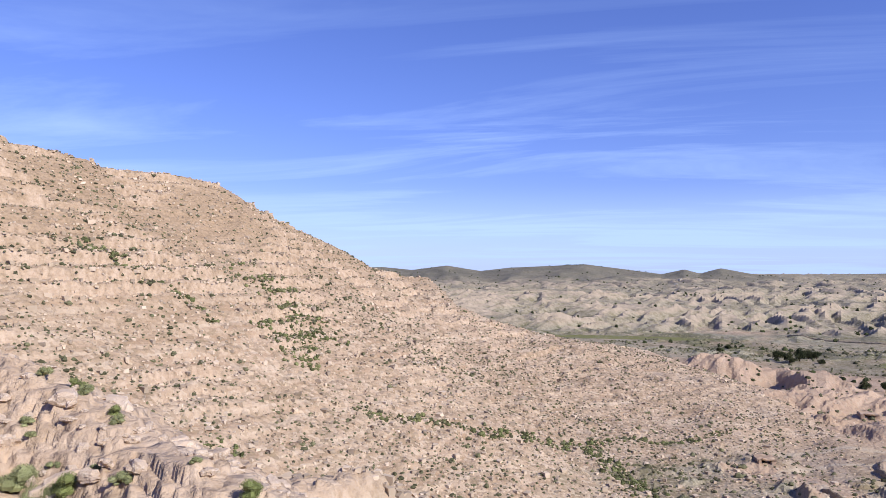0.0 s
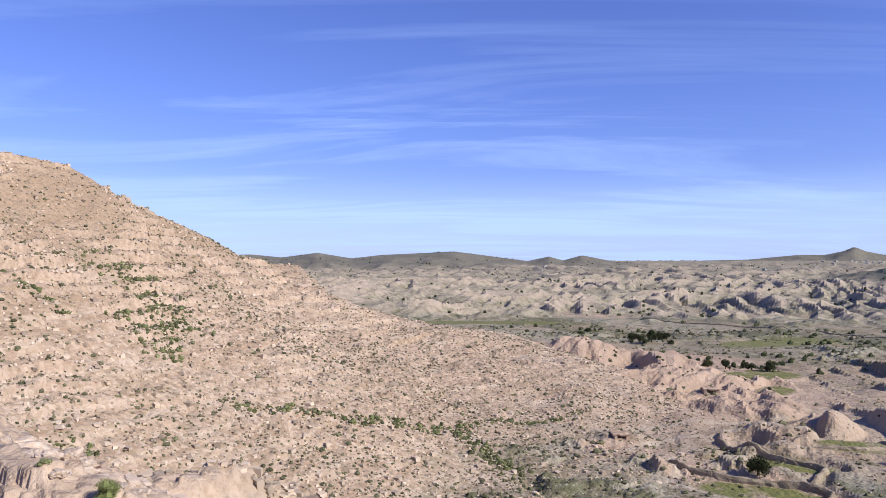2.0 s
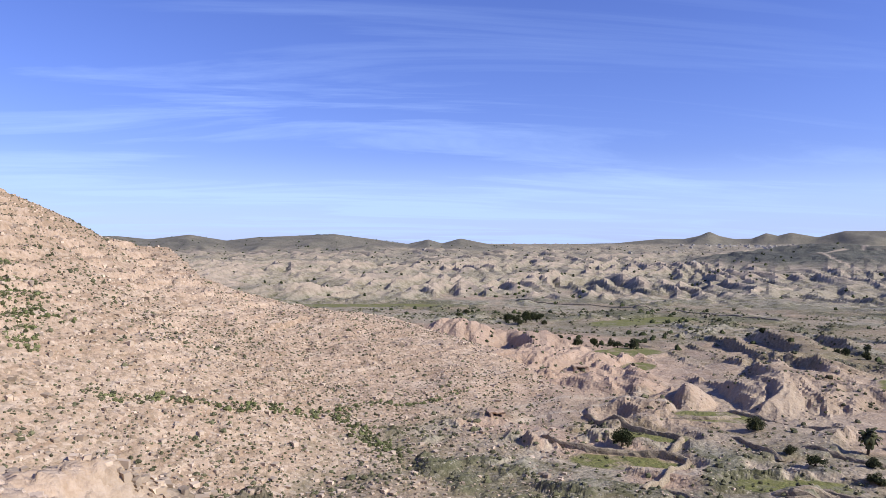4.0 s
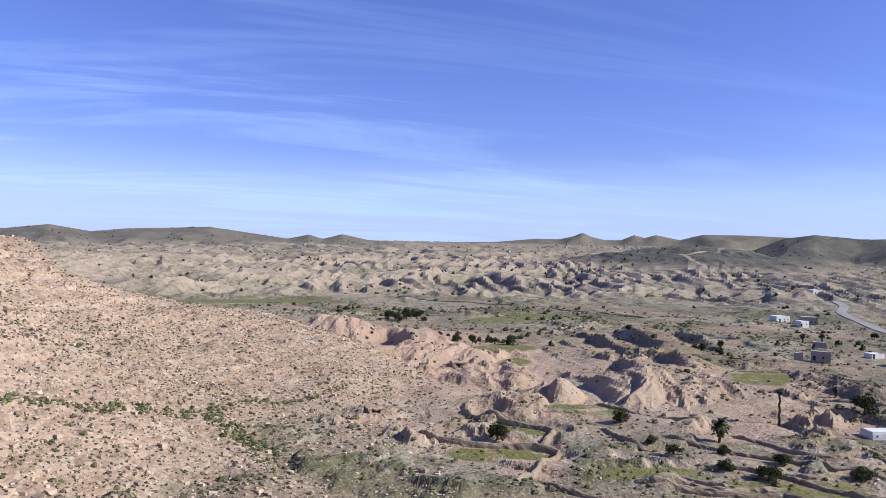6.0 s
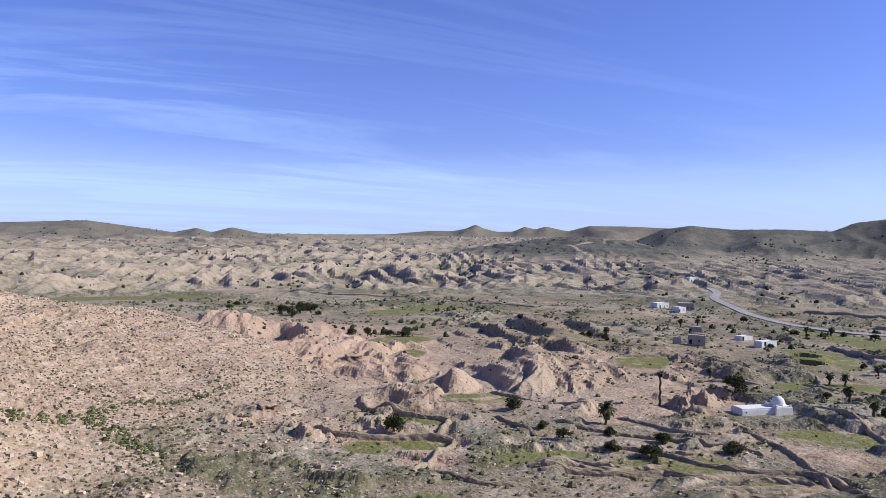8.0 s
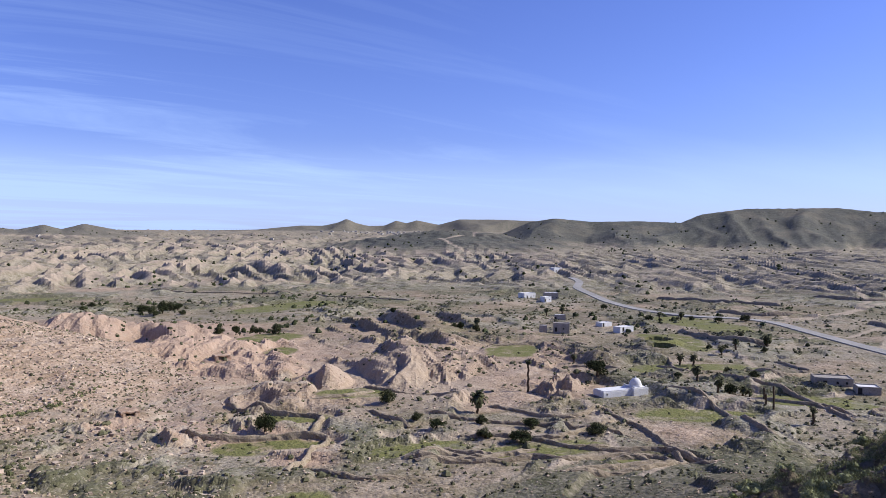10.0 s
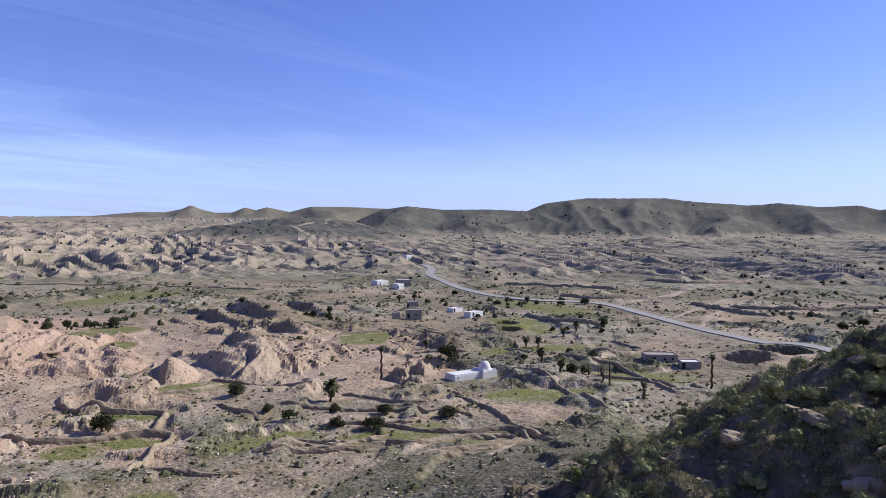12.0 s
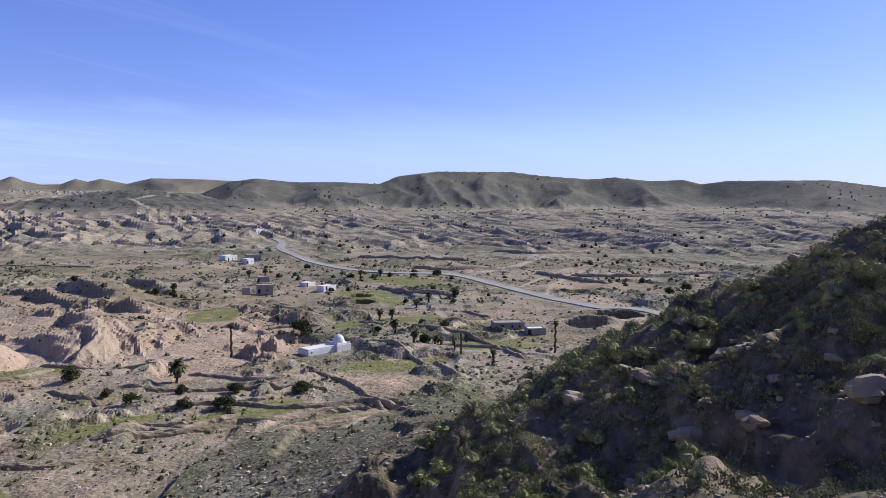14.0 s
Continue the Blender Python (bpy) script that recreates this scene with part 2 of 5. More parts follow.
def ground(x, y):
    """Height and, by name, what covers the ground (0 to 1 each)."""
    x, y = np.asarray(x, float), np.asarray(y, float)
    d, b = np.hypot(x, y), np.degrees(np.arctan2(x, y))
    cover = {}
    # valley floor and the country behind it
    plain = np.interp(d, (0, 480, 560, 700, 1000, 1600, 3000, 4900), (0, 0, 1.5, 6.5, 13, 20, 30, 37))
    wx, wy = x + 14 * fbm(x, y, 60, 3, 11), y + 14 * fbm(x, y, 60, 3, 12)
    roll = 4.2 * fbm(wx, wy, 75, 3, 21) + 1.2 * fbm(wx, wy, 24, 2, 22)
    bench = steps(roll, 1.15, 0.07)
    plot = np.sin(np.floor(roll / 1.15 + 0.5) * 12.99 + np.floor((x + 0.4 * y) / 55) * 3.1 + np.floor((y - 0.4 * x) / 70) * 5.3)
    cover["plot"] = (0.5 + 0.5 * plot) * smooth(80, 130, d) * (1 - 0.7 * smooth(480, 560, d))
    rough = smooth(-0.12, 0.2, fbm(x, y, 60, 2, 31)) * smooth(90, 140, d)
    along, across = (wx * 0.55 + wy * 0.83) * 0.6, wx * 0.83 - wy * 0.55
    floor_z = bench + rough * (np.minimum(7.5 * (ridged(across, along, 25, 4, 32, 0.58) - 0.62), 1.7) + 0.3)
    z = plain + floor_z * np.clip(1.2 - d / 900, 0.3, 1)
    # badlands: flat-topped spurs cut by branching gullies
    bad = smooth(500, 590, d + 60 * fbm(x, y, 160, 2, 41)) * (1 - 0.45 * smooth(1000, 2600, d))
    bad = bad * (0.35 + 0.65 * smooth(-0.35, 0.1, fbm(x, y, 260, 3, 44) + 0.3 * smooth(1100, 600, d)))
    bad = bad * np.interp(b, (40, 66), (1.0, 0.62))
    bx, by = x + 34 * fbm(x, y, 130, 3, 42), y + 34 * fbm(x, y, 130, 3, 43)
    ac, al = bx * 0.80 - by * 0.60, (bx * 0.60 + by * 0.80) * 0.5
    grow = 1 + 0.8 * smooth(900, 2400, d)
    wave = 1.7 * fbm(x, y, 150, 3, 46)
    crest = ridged(ac / grow, al / grow, 88, 4, 45, 0.5)
    cutting = scarps(ac / (19 * grow) + wave, 0.40) * (0.5 + 0.5 * smooth(-0.3, 0.3, fbm(ac, al, 60, 2, 48)))
    small = ridged(ac, al, 26 * grow, 2, 50) - 0.66
    swell = fbm(bx, by, 190, 3, 49)
    z = z + bad * grow * (11 * (crest - 0.66) + 6.2 * (cutting - 0.4) + 4.2 * small + 5 * swell + 2)
    cutting = 0.55 * cutting + 0.45 * crest
    cover["bare"] = np.maximum(bad * smooth(0.35, 0.65, cutting), 0.35 * smooth(520, 640, d))
    # pink bare mounds in the middle of the valley, and the deep gullies behind the fields
    near_d, _ = line_near(x, y, [(70, 340), (120, 315), (152, 270), (140, 225), (118, 205)])
    pink = smooth(62, 26, near_d + 10 * fbm(x, y, 30, 2, 51))
    lumps = ridged(wx, wy, 58, 3, 52, 0.3)
    z = z + pink * (2.4 * (lumps - 0.45) + 0.7 * (fins(across / 7.5 + 2.0 * fbm(x, y, 40, 2, 57)) - 0.5))
    # rounded pink bluffs with fluted sides
    flute = 0.13 * fbm(x, y, 24, 4, 52) + 0.025 * (fins(across / 3.1 + 1.5 * fbm(x, y, 20, 2, 57)) - 0.5)
    raised = np.zeros_like(z)
    for px, py, hl, hw, turn, tall, edge in MOUNDS:
        c, s = math.cos(radians(turn)), math.sin(radians(turn))
        r = np.hypot(((x - px) * c + (y - py) * s) / hl, ((y - py) * c - (x - px) * s) / hw) + flute
        raised = np.maximum(raised, tall * smooth(1.0, edge, r))
    pink = np.maximum(pink, smooth(0.2, 1.5, raised))
    z = z + raised
    # the deep washes between them
    gul = smooth(40, 16, line_near(x, y, UPLAND)[0] + 12 * fbm(x, y, 40, 3, 53))
    z = z + gul * (3.4 + 1.6 * fbm(x, y, 22, 3, 54))
    bend = 3.2 * fbm(x, y, 15, 3, 59) + 0.9 * fbm(x, y, 4.5, 2, 60)
    sunk = np.zeros_like(z)
    for pts in WASHES:
        away, deep = line_near(x, y, pts)
        mid_x = np.interp(y, [p[1] for p in pts], [p[0] for p in pts])
        east = smooth(-2, 2, x - mid_x)
        sunk = np.maximum(sunk, 1.35 * deep * smooth(13 - 7.0 * east, 1.2, away + bend * (1 - 0.4 * east)))
    z = z - sunk
    near_d, _ = line_near(x, y, [(142, 112), (160, 104), (172, 100)])
    scar = smooth(13, 5, near_d + 5 * fbm(x, y, 14, 2, 55))
    z = z + scar * np.minimum(15 * (ridged(wx, wy, 16, 3, 56, 0.45) - 0.68), 1.2)
    wash_pale = smooth(52, 22, line_near(x, y, [(84, 205), (112, 172), (140, 150), (168, 138), (190, 150)])[0] + 16 * fbm(x, y, 30, 3, 63))
    cover["pink"] = np.maximum(np.maximum(pink * 0.85, np.maximum(gul * 0.35, 0.6 * wash_pale)), scar * 0.6)
    near_d, _ = line_near(x, y, [(72, 152), (84, 146), (80, 132), (92, 116), (86, 108)])
    cover["pink"] = np.maximum(cover["pink"], 0.85 * smooth(9, 3, near_d + 5 * fbm(x, y, 12, 3, 62)))
    chalk = smooth(30, 12, np.hypot(x - 142, (y - 140) * 0.8) + 16 * fbm(x, y, 22, 3, 63))
    # stony apron below the lookout's eastern side
    apron = smooth(165, 95, d) * smooth(42, 74, b) * smooth(130, 110, b)
    z = z + 9 * apron * apron
    # brown hill in front of the eastern range
    hx, hy = x - 900, y - 760
    along, across = hx * 0.77 + hy * 0.64, -hx * 0.64 + hy * 0.77
    hump = 34 * np.exp(-(along / 260) ** 2 - (across / 200) ** 2) * (0.75 + 0.35 * ridged(x, y, 150, 3, 61))
    z = np.maximum(z, z * 0.4 + hump)
    cover["scrub"] = smooth(8, 18, hump)
    north = far_range(b, d, 2300, HILLS_NORTH, 1200, 71, 0.2)
    far = far_range(b, d, 4200, HILLS_FAR, 800, 72)
    east = far_range(b, d, 1550 + 140 * np.sin(np.radians(b * 5)), HILLS_EAST, 560, 73)
    back = far_range(b, d, 2500, ((-180, -60, -40, 118, 130, 180), (1.5, 1.0, 0.3, 0.8, 1.2, 1.5)), 600, 74)
    back = np.where((b < -42) | (b > 119), back, -50)
    for name, h, amount in (("north", north, 0.62), ("far", far, 0.6), ("east", east, 1.0), ("back", back, 0.8)):
        w = smooth(-4, 10, h - z)
        z = np.maximum(z, h)
        cover["scrub"] = np.maximum(cover["scrub"], w * amount)
    # the big hill: rock benches and rubble slopes
    hd, top = line_near(x, y, CREST)
    hd = np.maximum(hd + 7 * fbm(x, y, 45, 3, 81) * smooth(3, 40, hd), 0)
    fall = 0.86 * np.clip(1 - hd / 128, 0, 1) ** 1.22 + 0.14 * np.exp(-(hd / 95) ** 2)
    fd, foot = line_near(x, y, FOOT)
    foot = foot - 0.02 * fd - 0.0024 * fd * fd
    lower = top * fall
    gap = np.clip(0.5 + (foot - lower) / 10, 0, 1)
    lower = lower + (foot - lower) * gap + 2.5 * gap * (1 - gap)
    hill = lower + 1.6 * fbm(x, y, 22, 4, 82) * smooth(2, 16, hd)
    ledge = steps(hill + 2.6 * fbm(x, y, 26, 4, 83), 2.9, 0.11) - 2.2 * fbm(x, y, 26, 3, 83)
    stone = smooth(-0.12, 0.22, fbm(x, y, 21, 4, 84)) * smooth(8, 34, hill)
    hill = hill + (ledge - hill) * 0.82 * stone + 1.1 * (ridged(x, y, 9, 3, 85) - 0.6) * smooth(3, 12, hd) * smooth(2, 8, hill)
    w = smooth(-1.5, 3.0, hill - z)
    cover["hill"] = w
    z = np.maximum(z, hill) + 0.0
    cover["stone"] = stone * w * smooth(0.10, 0.4, np.abs(ledge - lower) / 2.6)
    # the lookout's own slopes
    lip = 40.3 - 0.56 * np.clip(d - 2.5, 0, 400) + 1.2 * fbm(x, y, 9, 4, 91) * smooth(3, 12, d)
    for pts, k, seed in ((SPUR_WEST, 0.62, 92), (SPUR_LOW, 0.75, 93), (RIDGE_EAST, 0.52, 94), (RIB_NEAR, 0.60, 102)):
        rd, rz = line_near(x, y, pts)
        rib = rz - k * np.maximum(rd - 0.8, 0) * (0.9 + 0.35 * fbm(x, y, 18, 2, seed)) + 1.5 * fbm(x, y, 8, 4, seed + 5) * smooth(0.5, 6, rd)
        lip = np.maximum(lip, rib)
    shelf = steps(lip + 2.6 * fbm(x, y, 11, 4, 98), 2.2, 0.22)
    ragged = smooth(-0.1, 0.3, fbm(x, y, 9, 3, 99))
    lip = lip + (shelf - lip - 2.0 * fbm(x, y, 11, 4, 98) * 0.5) * 0.6 * ragged * smooth(5, 14, d)
    lip = lip + (0.7 + 2.3 * smooth(0, 14, x)) * (ridged(x, y, 9, 4, 100, 0.55) - 0.62) * smooth(7, 20, d)
    slab = steps(lip + 1.6 * fbm(x, y, 6, 4, 103, 0.6), 0.6, 0.07) - 1.3 * fbm(x, y, 6, 3, 103, 0.6)
    lip = lip + (slab - lip) * 0.75 * smooth(6, -4, x) * smooth(12, 18, d)
    w = smooth(-0.8, 1.6, lip - z)
    z = np.maximum(z, lip)
    # eastern slopes and apron get the dark cover that deepens their shade
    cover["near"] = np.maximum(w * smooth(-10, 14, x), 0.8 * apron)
    cover["hill"] = np.maximum(cover["hill"], w * smooth(14, -10, x))
    cover["stone"] = np.maximum(cover["stone"], w * np.maximum(smooth(0.1, 0.7, np.abs(shelf - lip)) * 0.9, 0.85 * smooth(6, -4, x)))
    # road bed, plots and pits
    free = (1 - w) * (1 - smooth(4, 9, hill))
    rd, _ = line_near(x, y, ROAD)
    bed = np.interp(d, (0, 450, 560, 740), (0.5, 0.5, 3.0, 8.5))
    z = z + (bed - z) * smooth(13, 5, rd) * smooth(800, 600, d)
    grass = np.zeros_like(z)
    for px, py, hl, hw, turn, level in FIELDS:
        c, s = math.cos(radians(turn)), math.sin(radians(turn))
        lx, ly = ((x - px) * c + (y - py) * s) / hl, ((y - py) * c - (x - px) * s) / hw
        r = (np.abs(lx) ** 3 + np.abs(ly) ** 3) ** (1 / 3) + 0.18 * fbm(x, y, 7, 2, 95)
        z = z + (level - z) * smooth(1.22, 1.02, r) * free
        grass = np.maximum(grass, smooth(1.0, 0.86, r) * free)
    for px, py, r, deep in PITS:
        q = np.hypot(x - px, y - py) + 0.8 * fbm(x, y, 5, 2, 96)
        z = z + 1.6 * smooth(r * 2.2, r * 1.15, q) - (deep + 1.6) * smooth(r * 1.06, r * 0.86, q)
    cover["grass"] = grass
    path = np.zeros_like(z)
    for pts in TRACKS:
        rd, _ = line_near(x, y, pts)
        path = np.maximum(path, smooth(1.0 + d / 420, 0.3 + d / 700, rd + 0.5 * fbm(x, y, 9, 2, 97)))
    cover["path"] = np.maximum(path, 0.55 * chalk) * (1 - w)
    for px, py, r, tall in BANKS:
        z = z + tall * smooth(r, r * 0.35, np.hypot(x - px, y - py))
    for px, py, r, level in PADS:
        z = z + (level - z) * smooth(r * 1.5, r, np.hypot(x - px, y - py))
    return z, cover


def ground_all(x, y):
    """The same for many points, a block at a time."""
    parts = [ground(x[i:i + 30000], y[i:i + 30000]) for i in range(0, len(x), 30000)]
    return np.concatenate([p[0] for p in parts]), {k: np.concatenate([p[1][k] for p in parts]) for k in parts[0][1]}


def height(x, y):
    return float(ground(np.array([x]), np.array([y]))[0][0])

# ---- materials ----
def material(name):
    m = bpy.data.materials.new(name)
    m.use_nodes = True
    n, l = m.node_tree.nodes, m.node_tree.links
    bsdf = n["Principled BSDF"]
    bsdf.inputs["Specular IOR Level"].default_value = 0.15
    return m, n, l, bsdf


def noise_node(n, l, vec, scale, detail=4, rough=0.55, kind="ShaderNodeTexNoise"):
    t = n.new(kind)
    t.inputs["Scale"].default_value = scale
    if kind == "ShaderNodeTexNoise":
        t.inputs["Detail"].default_value, t.inputs["Roughness"].default_value = detail, rough
    l.new(vec, t.inputs["Vector"])
    return t.outputs[0]


def span(n, l, v, a, b, c=0.0, d=1.0):
    r = n.new("ShaderNodeMapRange")
    for i, q in enumerate((a, b, c, d)):
        r.inputs[i + 1].default_value = q
    l.new(v, r.inputs[0])
    return r.outputs[0]


def blend(n, l, fac, a, b, how="MIX"):
    m = n.new("ShaderNodeMix")
    m.data_type, m.blend_type = "RGBA", how
    for i, q in ((0, fac), (6, a), (7, b)):
        if isinstance(q, (int, float)):
            m.inputs[i].default_value = q
        elif isinstance(q, tuple):
            m.inputs[i].default_value = (*q, 1)
        else:
            l.new(q, m.inputs[i])
    return m.outputs[2]


def times(n, l, a, b, op="MULTIPLY"):
    m = n.new("ShaderNodeMath")
    m.operation = op
    for i, q in ((0, a), (1, b)):
        if isinstance(q, (int, float)):
            m.inputs[i].default_value = q
        else:
            l.new(q, m.inputs[i])
    return m.outputs[0]


def bump(n, l, bsdf, h, strength, distance):
    k = n.new("ShaderNodeBump")
    k.inputs["Strength"].default_value, k.inputs["Distance"].default_value = strength, distance
    l.new(h, k.inputs["Height"])
    l.new(k.outputs[0], bsdf.inputs["Normal"])


WARM_TINT = (0.86, 0.84, 0.80)  # even tint put into base colours to make shade darker and less blue


def ground_material():
    m, n, l, bsdf = material("stony_ground")
    pos = n.new("ShaderNodeNewGeometry").outputs["Position"]

    def mask(name):
        a = n.new("ShaderNodeAttribute")
        a.attribute_name = name
        return a.outputs["Fac"]
    big = noise_node(n, l, pos, 0.018, 5)
    mid = noise_node(n, l, pos, 0.16, 6, 0.65)
    fine = noise_node(n, l, pos, 1.1, 5, 0.7)
    grit = noise_node(n, l, pos, 4.5, 3, 0.7)
    flat = n.new("ShaderNodeMapping")
    flat.inputs["Scale"].default_value = (0.05, 0.05, 1.0)
    l.new(pos, flat.inputs[0])
    strata = noise_node(n, l, flat.outputs[0], 0.8, 6, 0.65)
    def pebbles(scale):
        v = n.new("ShaderNodeTexVoronoi")
        v.inputs["Scale"].default_value, v.inputs["Randomness"].default_value = scale, 1.0
        l.new(warp, v.inputs["Vector"])
        sp = n.new("ShaderNodeSeparateColor")
        l.new(v.outputs["Color"], sp.inputs[0])
        return sp.outputs[0], v.outputs["Distance"]
    wv = n.new("ShaderNodeTexNoise")
    wv.inputs["Scale"].default_value = 0.8
    l.new(pos, wv.inputs["Vector"])
    va = n.new("ShaderNodeVectorMath")
    va.operation = "MULTIPLY_ADD"
    va.inputs[1].default_value = (0.9, 0.9, 0.9)
    l.new(wv.outputs["Color"], va.inputs[0]), l.new(pos, va.inputs[2])
    warp = va.outputs[0]
    tone_a, edge_a = pebbles(1.15)
    tone_b, edge_b = pebbles(0.42)
    # valley soil: grey-brown with paler and greener tracts
    soil = blend(n, l, span(n, l, big, 0.35, 0.65), (0.155, 0.142, 0.100), (0.245, 0.230, 0.170))
    soil = blend(n, l, times(n, l, span(n, l, mask("plot"), 0.55, 0.85), 0.75), soil, (0.115, 0.115, 0.06))
    soil = blend(n, l, times(n, l, span(n, l, mask("plot"), 0.35, 0.10), 0.55), soil, (0.41, 0.375, 0.295))
    soil = blend(n, l, span(n, l, mid, 0.47, 0.60), soil, (0.125, 0.123, 0.066))
    soil = blend(n, l, times(n, l, span(n, l, fine, 0.52, 0.62), 0.6), soil, (0.085, 0.085, 0.05))
    soil = blend(n, l, times(n, l, span(n, l, fine, 0.43, 0.36), 0.7), soil, (0.48, 0.44, 0.355))
    # bare pink marl
    marl = blend(n, l, span(n, l, mid, 0.35, 0.7), (0.50, 0.36, 0.275), (0.42, 0.295, 0.215))
    soil = blend(n, l, mask("pink"), soil, marl)
    pale = blend(n, l, span(n, l, mid, 0.35, 0.65), (0.44, 0.36, 0.285), (0.29, 0.24, 0.185))
    soil = blend(n, l, mask("bare"), soil, pale)
    # dry dark scrub over the far ranges, its tone greyed to stand for haze
    scrub = blend(n, l, span(n, l, mid, 0.38, 0.62), (0.098, 0.104, 0.092), (0.058, 0.064, 0.058))
    scrub = blend(n, l, times(n, l, span(n, l, big, 0.5, 0.66), 0.6), scrub, (0.18, 0.16, 0.125))
    soil = blend(n, l, times(n, l, mask("scrub"), 0.92), soil, scrub)
    # rubble of the big hill
    rubble = blend(n, l, span(n, l, mid, 0.36, 0.64), (0.50, 0.375, 0.275), (0.39, 0.285, 0.20))
    rubble = blend(n, l, span(n, l, fine, 0.54, 0.66), rubble, (0.25, 0.19, 0.135))
    rubble = blend(n, l, span(n, l, grit, 0.60, 0.70), rubble, (0.60, 0.51, 0.42))
    rubble = blend(n, l, times(n, l, span(n, l, strata, 0.53, 0.62), 0.65), rubble, (0.33, 0.225, 0.15))
    rubble = blend(n, l, times(n, l, span(n, l, strata, 0.46, 0.38), 0.6), rubble, (0.58, 0.47, 0.37))
    rubble = blend(n, l, times(n, l, span(n, l, tone_a, 0.70, 1.0), 0.6), rubble, (0.60, 0.49, 0.39))
    rubble = blend(n, l, times(n, l, span(n, l, tone_a, 0.42, 0.0), 0.75), rubble, (0.26, 0.20, 0.135))
    rubble = blend(n, l, times(n, l, span(n, l, tone_b, 0.6, 1.0), 0.25), rubble, (0.56, 0.44, 0.34))
    soil = blend(n, l, times(n, l, span(n, l, tone_a, 0.75, 1.0), 0.3), soil, (0.45, 0.405, 0.325))
    sep = n.new("ShaderNodeSeparateXYZ")
    l.new(pos, sep.inputs[0])
    upper = span(n, l, times(n, l, sep.outputs[2], times(n, l, big, 30.0), "ADD"), 42, 68)
    rubble = blend(n, l, times(n, l, upper, 0.8), rubble, blend(n, l, span(n, l, fine, 0.4, 0.6), (0.42, 0.30, 0.20), (0.30, 0.215, 0.14)))
    soil = blend(n, l, mask("hill"), soil, rubble)
    # dark brown eastern slope; its darkest tones paint the shadow gaps between bushes
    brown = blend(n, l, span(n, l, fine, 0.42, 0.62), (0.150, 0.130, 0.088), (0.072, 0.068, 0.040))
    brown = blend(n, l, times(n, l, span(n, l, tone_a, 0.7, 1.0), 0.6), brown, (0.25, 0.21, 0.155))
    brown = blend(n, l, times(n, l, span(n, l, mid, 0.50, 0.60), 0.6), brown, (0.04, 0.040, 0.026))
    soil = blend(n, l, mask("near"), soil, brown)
    rock = blend(n, l, span(n, l, fine, 0.35, 0.65), (0.60, 0.47, 0.37), (0.47, 0.345, 0.25))
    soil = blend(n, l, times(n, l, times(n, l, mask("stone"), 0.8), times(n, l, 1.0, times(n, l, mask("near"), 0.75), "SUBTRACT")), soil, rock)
    track = blend(n, l, span(n, l, fine, 0.4, 0.6), (0.50, 0.42, 0.33), (0.42, 0.34, 0.26))
    soil = blend(n, l, times(n, l, mask("path"), 0.85), soil, track)
    turf = blend(n, l, span(n, l, fine, 0.35, 0.65), (0.215, 0.205, 0.08), (0.145, 0.16, 0.055))
    soil = blend(n, l, times(n, l, mask("grass"), span(n, l, mid, 0.32, 0.50)), soil, turf)
    soil = blend(n, l, 1.0, soil, WARM_TINT, "MULTIPLY")
    l.new(soil, bsdf.inputs["Base Color"])
    bsdf.inputs["Roughness"].default_value = 0.95
    rel = times(n, l, times(n, l, fine, 0.35), times(n, l, grit, 0.08), "ADD")
    rel = times(n, l, rel, times(n, l, times(n, l, edge_a, -0.35), times(n, l, edge_b, -0.3), "ADD"), "ADD")
    bump(n, l, bsdf, times(n, l, rel, times(n, l, mid, 1.2), "ADD"), 0.9, 0.7)
    return m


GROUND = ground_material()


